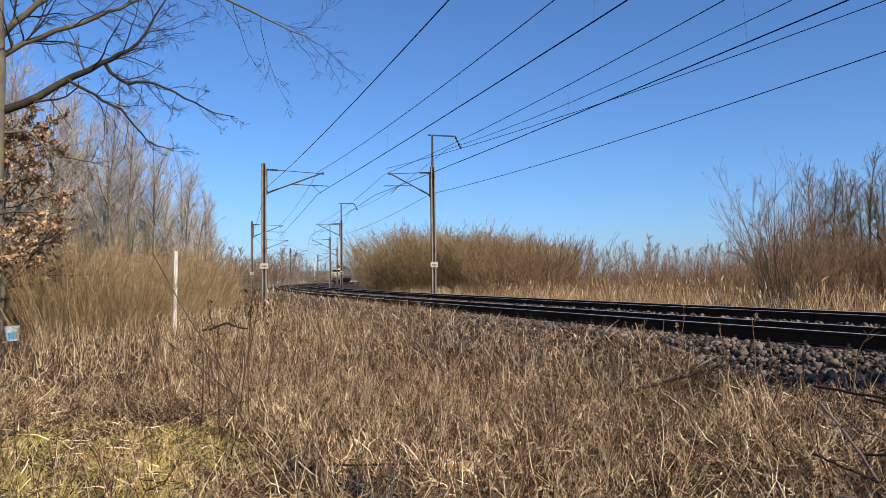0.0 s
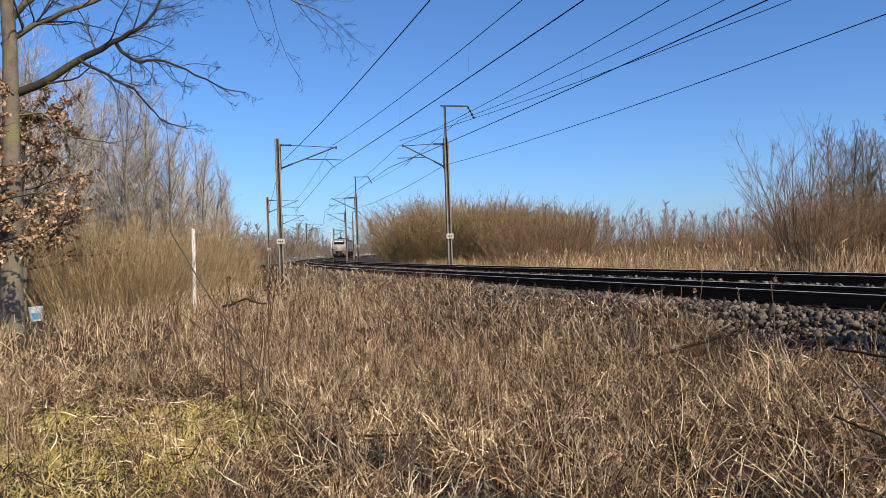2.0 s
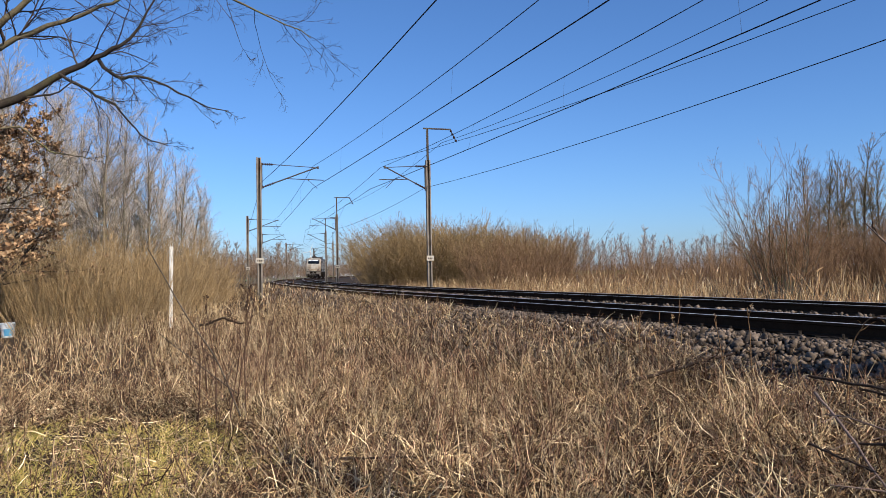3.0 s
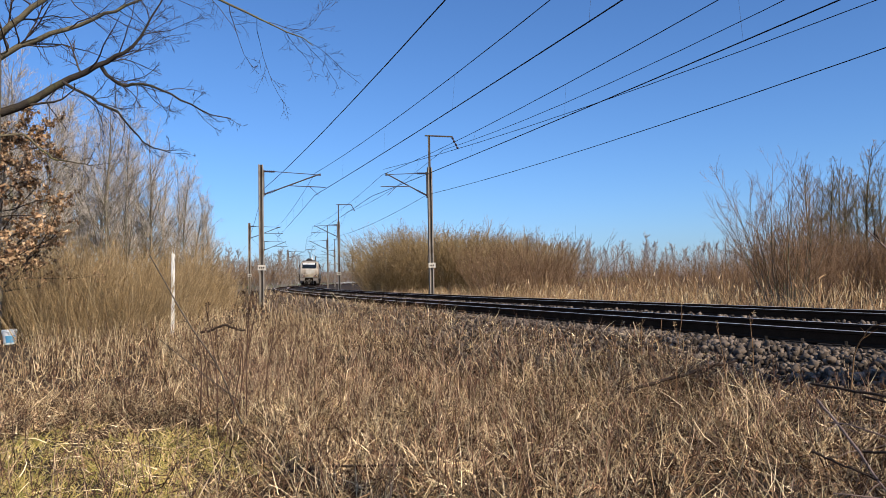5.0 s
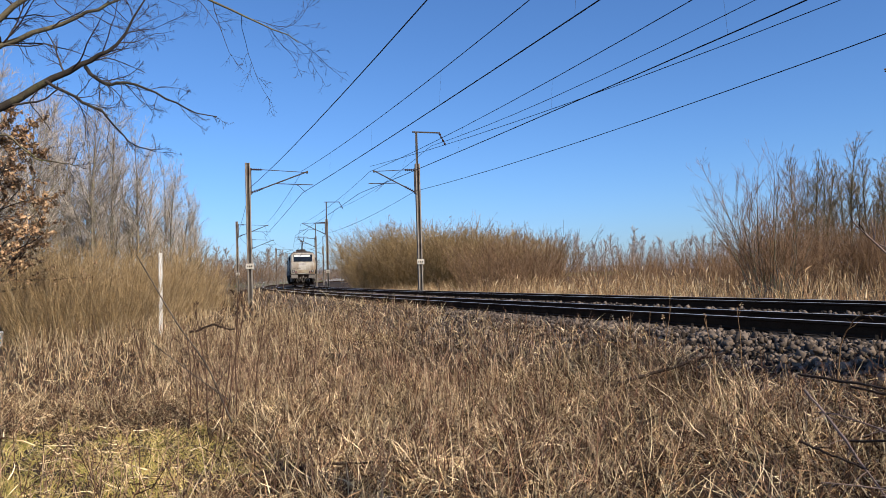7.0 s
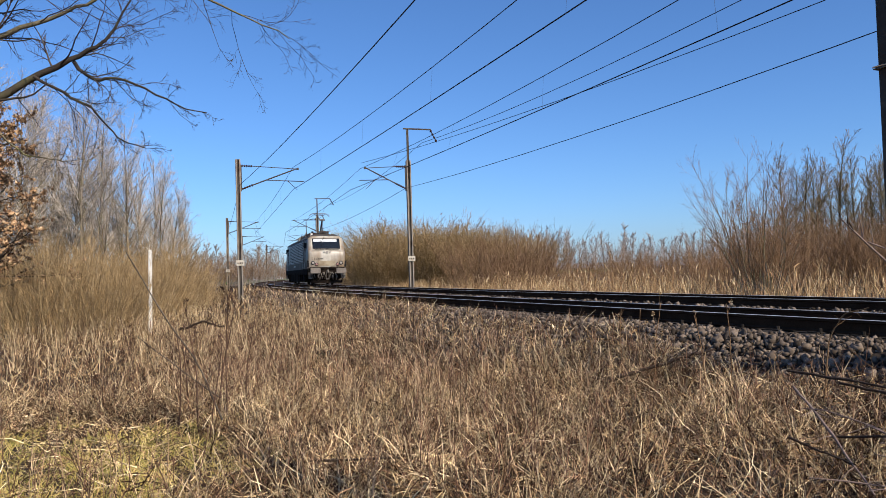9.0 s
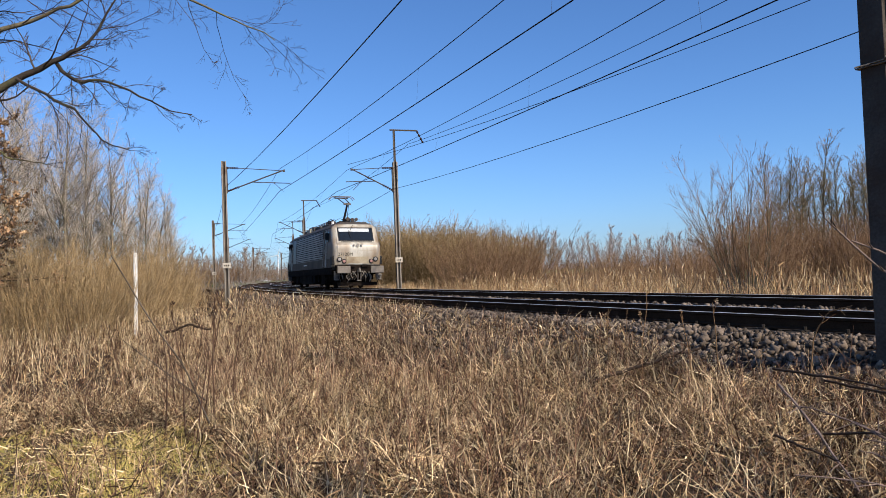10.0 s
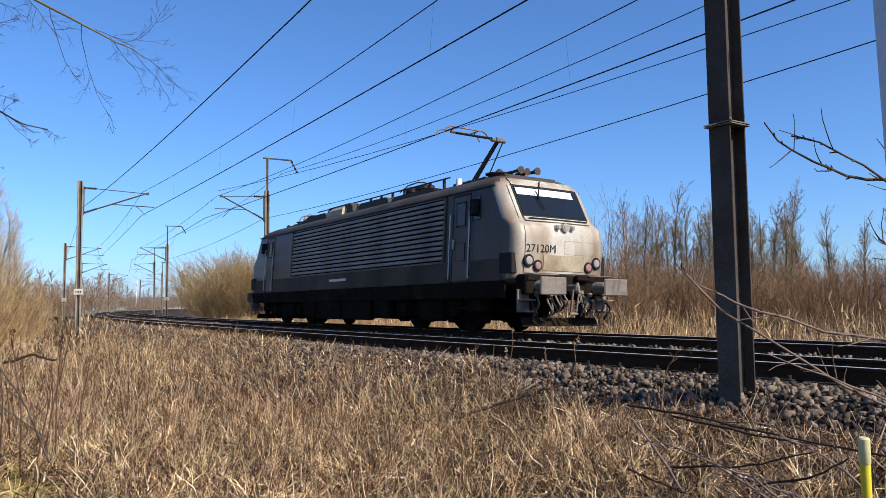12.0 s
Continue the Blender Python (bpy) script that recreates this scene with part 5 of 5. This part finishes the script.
edge = sown(48000, -14, 42, 10, 90, lambda x, y: beyond(x, y, 3.0, 9) and in_wedge(x, y, -9, 52))
sward("dry_grass", edge, 0.42, 0.014, 0.4, 3, 0.2, 0.08, M_STRAW, "rough dead grass beyond the far track")

fringe = sown(16000, -16, 8, 40, 85, lambda x, y: beyond(x, y, 6.0, 13) and in_wedge(x, y, -9, 6))
sward("reed_leaves", fringe, 0.95, 0.016, 0.35, 4, 0.2, 0.1, M_REED, "tall dry grass before the osier thicket")

# ------------------------------------------------------------------ ballast stones
STONE_V = np.array([(x, y, z) for x in (-1, 1) for y in (-1, 1) for z in (-1, 1)], dtype=float) * 0.72
STONE_V = np.concatenate([STONE_V, [(0, 0, 1.0), (0, 0, -1.0)]])
STONE_F = np.array([(0, 1, 3), (0, 3, 2), (4, 6, 7), (4, 7, 5), (0, 4, 5), (0, 5, 1), (2, 3, 7), (2, 7, 6), (1, 5, 8), (5, 7, 8), (7, 3, 8), (3, 1, 8), (0, 2, 9), (2, 6, 9), (6, 4, 9), (4, 0, 9)])


def stones(n, s0, s1, o0, o1, size):
    s, o = rng.uniform(s0, s1, n), rng.uniform(o0, o1, n)
    c = np.array([tuple(on_line(a, b, bed_z(b) + rng.uniform(-0.01, 0.04))) for a, b in zip(s, o)])
    sc = size * rng.uniform(0.5, 1.25, (n, 1, 1)) * rng.uniform(0.45, 1.25, (n, 1, 3))
    v = (STONE_V[None] + rng.normal(0, 0.28, (n, 10, 3))) * sc
    a = rng.uniform(0, 2 * math.pi, n)
    ca, sa = np.cos(a)[:, None], np.sin(a)[:, None]
    tl = rng.normal(0, 0.8, n)[:, None]
    x, y, z = v[..., 0], v[..., 1], v[..., 2]
    y, z = y * np.cos(tl) - z * np.sin(tl), y * np.sin(tl) + z * np.cos(tl)
    v = np.stack([x * ca - y * sa, x * sa + y * ca, z], -1) + c[:, None]
    f = STONE_F[None] + (np.arange(n) * 10)[:, None, None]
    return v.reshape(-1, 3), f.reshape(-1, 3)


heap = merged([stones(21000, S_EYE - 16, S_EYE + 16, GAP + 1.25, BED_OUT + 1.4, 0.034), stones(7000, S_EYE - 45, S_EYE - 16, GAP + 1.25, BED_OUT + 1.4, 0.05),
               stones(3500, S_EYE - 25, S_EYE + 16, GAP - 0.6, GAP + 0.6, 0.034), stones(6000, S_EYE - 45, S_EYE + 14, 0.85, GAP - 0.85, 0.042),
               stones(2500, S_EYE - 60, S_EYE - 30, 0.9, BED_OUT + 1.3, 0.055), stones(2500, S_EYE - 40, S_EYE + 14, BED_IN - 0.9, -0.9, 0.045)])
st = tagged(quick("ballast_stones", *heap, M_STONE), "grey-brown crushed ballast stones", kind="stuff")
st.parent = bed
STONE_MESHES = []
for _ in range(6):
    v, f = stones(1, 0, 1, 0, 1, 0.038)
    ob = quick("stone", v - v.mean(0), f, M_STONE_ONE)
    STONE_MESHES.append(ob.data)
    bpy.data.objects.remove(ob)
for i in range(300):
    s, o = S_N + rng.uniform(-4.5, 3.0), rng.uniform(BED_OUT - 0.3, BED_OUT + 0.95)
    ob = new("stone", STONE_MESHES[i % 6])
    ob.parent = bed
    ob.matrix_basis = pose(*on_line(s, o, bed_z(o) + 0.035), *rng.uniform(0, 360, 3))
# ------------------------------------------------------------------ small things on the verge
M_YELLOW = mat("yellow_plastic", (0.70, 0.55, 0.03), 0.5, grain=6, fine=40, spread=0.1, bump=0.03)
M_PALEYELLOW = mat("faded_plastic", (0.58, 0.53, 0.26), 0.6, grain=6, fine=40, spread=0.1, bump=0.03)
M_ZINC = mat("pale_galvanised_steel", (0.50, 0.51, 0.52), 0.5, 0.3, grain=3, fine=60, spread=0.12, bump=0.03)
M_BUCKET = mat("white_bucket_plastic", (0.75, 0.77, 0.78), 0.45, grain=5, fine=40, spread=0.08, bump=0.02)
M_BLUE = mat("blue_print", (0.16, 0.42, 0.66), 0.5, grain=5, fine=40, spread=0.15, bump=0.02)
M_POST = mat("white_painted_wood", (0.74, 0.70, 0.62), 0.7, grain=3, fine=40, spread=0.15, stain=(0.40, 0.33, 0.24), stain_at=0.62, bump=0.15)
M_DEADWOOD = mat("dead_wood", (0.055, 0.038, 0.026), 0.9, grain=6, fine=50, spread=0.4, bump=0.5)
M_SEED = tints("dark_seed_heads", [(0.06, 0.036, 0.024), (0.09, 0.055, 0.035), (0.045, 0.028, 0.02)])
M_WEED = tints("dead_weed_stems", [(0.075, 0.045, 0.03), (0.11, 0.065, 0.042), (0.055, 0.033, 0.022)])
# twig bark with sunlight put into its colour, the pale counterpart of M_DARKTWIG
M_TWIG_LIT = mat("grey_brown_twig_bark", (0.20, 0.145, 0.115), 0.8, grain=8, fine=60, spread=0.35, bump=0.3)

# white marker post
p = spot(-19.7, 24.3)
post = base("marker_post", "white painted slender wooden marker post in the grass", "post", pose(p.x, p.y, p.z, 0.6, 0.8, 20))
part("shaft", Geo().box(-0.055, 0.055, -0.055, 0.055, -0.25, 2.52, 0.012), M_POST, post)
part("cap", Geo().rings([[(x * k, y * k, z) for x, y in ((-0.06, -0.06), (0.06, -0.06), (0.06, 0.06), (-0.06, 0.06))] for k, z in ((1, 2.52), (1, 2.54), (0.5, 2.57))]), M_POST, post)

# white bucket
p = BUCKET_AT
bucket = base("bucket", "white plastic bucket with a faded blue print, standing in grass", "bucket", pose(p.x, p.y, p.z + 0.02, 2, -3, 25))
part("tub", Geo().turned((0, 0, 0), (0, 0, 0.42), [(0, 0.15), (0.03, 0.165), (0.86, 0.19), (0.87, 0.205), (0.91, 0.205), (0.92, 0.195), (0.99, 0.2), (1, 0.195)], 28), M_BUCKET, bucket, smooth=True)
g = Geo()
for i in range(9):
    a, b = radians(-120 + i * 9), radians(-120 + i * 9 + 9)
    g.add([(math.cos(t) * r * 1.012, math.sin(t) * r * 1.012, z) for t, r, z in ((a, 0.172, 0.06), (b, 0.172, 0.06), (b, 0.182, 0.26), (a, 0.182, 0.26))], [(0, 1, 2, 3)])
part("print", g, M_BLUE, bucket, "faded blue printed field")
g = Geo()
hp = [Vector((math.cos(t) * 0.205, 0.03, 0.37 - math.sin(t) * 0.16)) for t in np.linspace(0, math.pi, 9)]
for a, b in zip(hp, hp[1:]):
    g.rod(a, b, 0.004, n=5)
part("handle", g, M_ZINC, bucket)

# yellow marker post and a grey pole near the eye
p = spot(41.2, 3.85)
ym = base("marker_post", "yellow plastic marker tube with a faded top", "post", pose(p.x, p.y, p.z, 3, -3, 0))
part("tube", Geo().turned((0, 0, -0.2), (0, 0, 0.83), [(0, 0.021), (1, 0.021)], 16), M_YELLOW, ym, smooth=True)
part("sleeve", Geo().turned((0, 0, 0.825), (0, 0, 0.94), [(0, 0.022), (0.03, 0.024), (0.95, 0.024), (1, 0.018)], 16), M_PALEYELLOW, ym, "faded pale yellow top sleeve", smooth=True)
p = spot(45.7, 2.9)
gp = base("metal_pole", "pale grey galvanised pole beside the bushes", "pole", pose(p.x, p.y, p.z, 0, -1.6, 0))
part("shaft", Geo().turned((0, 0, -0.3), (0, 0, 4.0), [(0, 0.085), (1, 0.085)], 20), M_ZINC, gp, smooth=True)
part("cap", Geo().turned((0, 0, 4.0), (0, 0, 4.03), [(0, 0.09), (0.6, 0.09), (1, 0.05)], 20), M_ZINC, gp)


# broken branch lying in the grass
def bent_stick(name, pts, r, material, label, category, side=()):
    """A broken branch through the points, with short side spurs."""
    th = base(name, label, category)
    path = np.array([pts], dtype=float)
    fine = np.stack([np.interp(np.linspace(0, len(pts) - 1, 14), np.arange(len(pts)), path[0, :, i]) for i in range(3)], 1)[None]
    fine += rng.normal(0, r * 0.35, fine.shape)
    v, f = sticks(fine, np.linspace(r, r * 0.55, 14)[None] * rng.uniform(0.85, 1.15, (1, 14)), 8)
    ob = quick("stem", v, f, material, True)
    ob.parent = th
    sp, sr = offshoots(fine, np.full((1, 14), r), 5, 0.15, 0.9, 45, 0.22, 0.4, 4, 0.15, 0.0, r * 0.2)
    for i in range(len(sp)):
        ob = quick("spur", *sticks(sp[i:i + 1], sr[i:i + 1], 5), material, True)
        ob.parent = th
    return th


bent_stick("fallen_branch", [(1.95, 8.05, 0.38), (2.25, 8.0, 0.47), (2.75, 7.9, 0.62), (3.05, 7.85, 0.70)], 0.022, M_DEADWOOD, "dark broken branch lying in the dead grass", "branch")
bent_stick("fallen_branch", [(-1.5, 5.6, 0.16), (-0.9, 5.75, 0.20), (-0.2, 5.7, 0.22)], 0.012, M_DEADWOOD, "thin dry stick in the dead grass", "branch")
bent_stick("fallen_branch", [(-5.2, 16.2, 0.55), (-4.6, 16.0, 0.72), (-4.2, 15.9, 0.60)], 0.03, M_DEADWOOD, "short bent branch in the grass", "branch")


bent_stick("fallen_branch", [(2.34, 4.75, 0.80), (2.35, 4.42, 0.64), (2.28, 4.0, 0.50), (2.27, 3.8, 0.40)], 0.009, M_TWIG_LIT, "grey broken stick leaning out of the grass", "branch")
bent_stick("fallen_branch", [(2.14, 4.41, 0.56), (2.2, 4.21, 0.53), (2.29, 3.99, 0.50)], 0.008, M_DEADWOOD, "dark twig lying over the grass", "branch")
bent_stick("fallen_branch", [(2.58, 5.31, 0.82), (2.73, 5.0, 0.81), (2.9, 4.56, 0.79), (3.04, 3.97, 0.76), (3.2, 3.4, 0.76)], 0.010, M_DEADWOOD, "long dark bough lying along the edge of the ballast", "branch")
bent_stick("fallen_branch", [(2.82, 5.07, 0.76), (3.04, 4.46, 0.72), (3.13, 4.03, 0.73)], 0.009, M_DEADWOOD, "dark twig lying over the grass", "branch")
bent_stick("fallen_branch", [(2.22, 4.03, 0.64), (2.51, 3.74, 0.69), (2.72, 3.46, 0.81)], 0.007, M_DEADWOOD, "dark twig lying over the grass", "branch")
bent_stick("fallen_branch", [(2.44, 3.54, 0.64), (2.59, 3.31, 0.72), (2.64, 3.13, 0.84)], 0.007, M_DEADWOOD, "dark twig lying over the grass", "branch")
bent_stick("dead_stalk", [(3.11, 5.82, 0.5), (3.11, 5.71, 1.0), (3.16, 5.57, 1.19), (3.23, 5.38, 1.24)], 0.006, M_REED, "pale dead stalk bent over at its top", "stalk")


# tall dead weeds that stand up from the grass
def weed(place, height, lean, heads, label, stem_mat, head_mat):
    th = base("dead_weed", label, "weed", pose(*place), "tall dead weeds")
    sp, sr = shoots(np.array([[0, 0, -0.05]]), np.array([[lean[0], lean[1], 1.0]]), np.array([height]), 9, 0.05, 0.01, np.array([0.009 if stem_mat == M_WEED else 0.005]), np.array([0.004 if stem_mat == M_WEED else 0.003]))
    ob = quick("stem", *sticks(sp, sr, 5), stem_mat, True)
    ob.parent = th
    ap, ar = offshoots(sp, sr, heads, 0.35, 0.97, 36, 0.32, 0.6, 5, 0.10, 0.05, 0.0032)
    for i in range(len(ap)):
        sh = quick("side_shoot", *sticks(ap[i:i + 1], ar[i:i + 1], 4), stem_mat, True)
        sh.parent = th
        hp2, hr2 = offshoots(ap[i:i + 1], ar[i:i + 1], 9, 0.8, 1.0, 50, 0.22, 0.7, 3, 0.1, 0.05, 0.002)
        hd = quick("seed_head", *merged([sticks(hp2, hr2, 3), sticks(hp2[:, 1:], hr2[:, 1:] * 2.6, 4)]), head_mat, True)
        hd.parent = sh
        tagged(hd, kind="stuff")
    return th


WEEDS = [(-18.0, 8.3, 1.15, (-0.02, 0), 4), (-16.6, 8.0, 1.35, (0.03, 0), 6), (-15.2, 8.6, 1.55, (0.04, 0), 7), (-14.6, 8.2, 1.45, (0.05, 0), 6), (-13.4, 8.9, 1.3, (0.1, 0), 5), (-17.2, 9.0, 1.2, (-0.05, 0), 4),
         (-12.2, 10.5, 1.1, (0.15, 0), 4), (-15.9, 7.6, 1.0, (0.0, 0.05), 4), (-9.0, 11.5, 0.9, (0.1, 0), 3), (-20.5, 12, 1.2, (-0.05, 0), 4)]
PALE_WEEDS = [(9.2, 8.9, 0.95, (0.1, 0), 2), (14.5, 8.3, 1.0, (0.15, 0), 2), (17.0, 8.0, 1.05, (0.05, 0), 2),
         (12.3, 9.3, 0.9, (0.05, 0), 2), (20.6, 7.6, 0.95, (-0.03, 0), 1), (6.0, 10.5, 0.9, (0.06, 0), 2), (3.2, 10.8, 0.95, (-0.05, 0), 2), (-1.0, 12.5, 0.9, (0.05, 0), 2), (22.0, 7.8, 1.0, (0.1, 0), 2), (16.0, 8.6, 0.95, (-0.1, 0), 2)]
for az, d, h, lean, heads in WEEDS + PALE_WEEDS:
    if az < 0:
        weed(spot(az, d), h, lean, heads, "tall dead weed with dark dry seed heads", M_WEED, M_SEED)
    else:
        weed(spot(az, d), h, lean, heads, "tall pale dead weed standing before the ballast", M_REED, M_REED)
# long leaning bare whips
bent_stick("bare_whip", [(-1.95, 7.3, 0.25), (-2.2, 7.45, 0.75), (-2.55, 7.5, 1.25), (-2.95, 7.6, 1.90)], 0.010, M_DARKTWIG, "dark bare leaning whip in the grass", "twig")
bent_stick("bare_whip", [(-2.0, 7.4, 0.45), (-2.4, 7.5, 0.72), (-2.9, 7.7, 1.05)], 0.007, M_DARKTWIG, "dark bare leaning whip in the grass", "twig")


# bare bush close by on the right: long arching twigs with buds
def near_bush():
    th = base("shrub", "bare budding shrub with long arching twigs close by", "shrub")
    runs = [
        [(3.25, 2.70, 0.55), (2.95, 2.95, 1.02), (2.55, 3.15, 1.22), (2.02, 3.30, 1.62), (1.90, 3.32, 1.78)],
        [(3.60, 2.75, 1.25), (3.10, 2.95, 1.36), (2.60, 3.10, 1.44), (2.20, 3.20, 1.56), (1.98, 3.25, 1.66)],
        [(3.30, 2.70, 0.60), (3.00, 2.92, 1.02), (2.70, 3.05, 1.16), (2.30, 3.18, 1.33)],
        [(3.50, 2.60, 1.00), (3.05, 2.85, 1.55), (2.85, 2.98, 1.80), (2.72, 3.02, 1.92)],
        [(3.55, 2.62, 1.70), (3.12, 2.86, 2.12), (2.80, 3.00, 2.30), (2.45, 3.15, 2.52)],
        [(3.20, 2.82, 2.08), (2.85, 2.98, 2.28), (2.55, 3.10, 2.34), (2.30, 3.18, 2.56)],
        [(3.05, 2.88, 2.16), (2.98, 2.92, 2.40), (2.96, 2.93, 2.66)],
    ]
    # low twigs that arch over the grass
    for i in range(9):
        d0, d1 = rng.uniform(3.4, 4.6), rng.uniform(3.9, 4.9)
        a0, a1 = rng.uniform(40, 52), rng.uniform(24, 37)
        z0, z1 = rng.uniform(0.05, 0.2), rng.uniform(0.45, 1.05)
        runs.append([(*spot(a0 + (a1 - a0) * t, d0 + (d1 - d0) * t).xy, z0 + (z1 - z0) * math.sin(t * 1.5)) for t in (0, 0.35, 0.7, 1.0)])
    for k, pts in enumerate(runs):
        p = np.array([pts], dtype=float)
        p[..., 2] -= 0.12 if 3 < k < 7 else 0.0
        n = len(pts)
        fine = np.stack([np.interp(np.linspace(0, n - 1, 12), np.arange(n), p[0, :, i]) for i in range(3)], 1)[None]
        fine[:, 1:-1] = (fine[:, :-2] + fine[:, 1:-1] * 2 + fine[:, 2:]) / 4
        fine += rng.normal(0, 0.012, fine.shape)
        r = np.linspace(0.010, 0.0035, 12)[None]
        # twigs 3 to 6 get the dark tone, the others the painted sunlit one
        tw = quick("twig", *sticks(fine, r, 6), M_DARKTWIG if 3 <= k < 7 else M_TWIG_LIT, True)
        tw.parent = th
        dark = 3 <= k < 7
        sp, sr = offshoots(fine, r, 6, 0.25, 0.95, 42, 0.30 if dark else 0.16, 0.65, 5, 0.12, 0.05, 0.0028)
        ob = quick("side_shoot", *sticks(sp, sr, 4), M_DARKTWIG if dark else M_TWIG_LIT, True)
        ob.parent = tw
        tagged(ob, kind="stuff")
        bp, br = offshoots(fine, r, 9, 0.35, 1.0, 30, 0.02, 1.1, 3, 0.05, 0.0, 0.005, taper=0.1)
        ob = quick("bud", *sticks(bp, br, 4), M_DARKTWIG, True)
        ob.parent = tw
        tagged(ob, kind="stuff")
    return th


near_bush()

# ------------------------------------------------------------------ far things
M_CARWHITE = mat("white_car_paint", (0.75, 0.76, 0.77), 0.3, bump=0, spread=0.04)
M_CARGLASS = mat("dark_car_glass", (0.03, 0.035, 0.04), 0.1, bump=0)
M_FIELD = mat("winter_field", (0.11, 0.13, 0.035), 0.95, grain=0.05, fine=1.5, spread=0.3, bump=0.3)
M_HILL = mat("wooded_hill", (0.16, 0.15, 0.15), 0.95, grain=0.02, fine=0.3, spread=0.25, bump=0.5)


def car(m, long):
    th = base("car", "white car parked on the far field road", "car", m, "far parked cars")
    h = long * 0.34
    rings = []
    for x, z0, z1, w in ((-long / 2, 0.35, 0.75, 0.75), (-long * 0.45, 0.25, 0.95, 0.85), (-long * 0.36, 0.25, h, 0.78), (long * 0.1, 0.25, h, 0.78), (long * 0.26, 0.25, 0.98, 0.85), (long * 0.46, 0.25, 0.82, 0.82), (long / 2, 0.35, 0.6, 0.72)):
        rings.append([(x, -w, z0), (x, w, z0), (x, w, z1 * 0.72), (x, w * 0.82, z1), (x, -w * 0.82, z1), (x, -w, z1 * 0.72)])
    part("body", Geo().rings(rings), M_CARWHITE, th, smooth=True)
    for y in (-0.84, 0.84):
        part("side_window", Geo().box(-long * 0.33, long * 0.1, y - 0.02, y + 0.02, 1.0, h * 0.88, 0.01), M_CARGLASS, th)
        for x in (-long * 0.3, long * 0.3):
            part("wheel", Geo().turned((x, y - 0.1, 0.32), (x, y + 0.1, 0.32), [(0, 0.3), (0.1, 0.32), (0.9, 0.32), (1, 0.3)], 14), M_RUBBER, th)
    return th


for az, d, L, yaw in ((-12.4, 390, 4.4, 20), (-10.7, 400, 4.8, 10), (-7.6, 385, 4.6, 15), (-6.9, 388, 4.2, 0)):
    car(pose(*spot(az, d, 0.23), 0, 0, yaw), L)
field = quick("field", np.array([[-160, 205, 0.16], [60, 205, 0.16], [160, 600, 0.3], [-400, 600, 0.3]]), np.array([[0, 1, 2, 3]]), M_FIELD)
tagged(field, "green winter field beyond the railway", "field", kind="structure")
# a low wooded rise far off
xs = np.linspace(-900, 700, 60)
hv, hf = [], []
for j, (yy, hh) in enumerate(((1500, 0.0), (1650, 0.75), (1900, 1.0), (2400, 0.0))):
    for x in xs:
        hv.append((x, yy, hh * (12 + 14 * math.exp(-((x + 270) / 190) ** 2) + 3 * noise.noise(Vector((x * 0.01, j, 0))))))
for j in range(3):
    for i in range(59):
        hf.append((j * 60 + i, j * 60 + i + 1, (j + 1) * 60 + i + 1, (j + 1) * 60 + i))
tagged(quick("hill", np.array(hv), np.array(hf), M_HILL, True), "low hazy wooded rise on the horizon", "hill", kind="structure")


def turbine():
    p = spot(-9.75, 1500, 8)
    th = base("wind_turbine", "white wind turbine far beyond the fields", "wind turbine", pose(*p))
    part("tower", Geo().turned((0, 0, -10), (0, 0, 38), [(0, 1.6), (1, 0.9)], 14), M_WHITE, th)
    part("nacelle", Geo().box(-1.2, 1.2, -3, 2.5, 37.5, 40.0, 0.5), M_WHITE, th)
    for a in (20, 140, 260):
        t = (math.sin(radians(a)), math.cos(radians(a)))
        part("blade", Geo().rod((0, -3.2, 38.8), (t[0] * 19, -3.2, 38.8 + t[1] * 19), 0.7, 0.15, n=6), M_WHITE, th)


turbine()
# ------------------------------------------------------------------ what moves
# chainage of the locomotive's middle over time
RUN = [(0.0, -1467.9), (1.5, -1447.0), (3.0, -1426.1), (4.0, -1412.1), (5.0, -1398.2), (6.0, -1384.2), (7.0, -1370.3), (8.0, -1356.3), (9.0, -1342.4), (10.0, -1328.4),
       (10.5, -1321.4), (11.0, -1314.5), (11.5, -1307.7), (12.0, -1300.5)]


def motions():
    rows = []
    for t, s in RUN:
        a, b = on_line(s + 5.2), on_line(s - 5.2)
        mid = (a + b) / 2
        yaw = math.degrees(math.atan2(a.y - b.y, a.x - b.x))
        rows.append((t, pose(mid.x, mid.y, RAIL_Z - CANT / 2, 0, 0, yaw) @ pose(0, 0, 0, -math.degrees(CANT / 1.5))))
    walk(loco, rows)


motions()
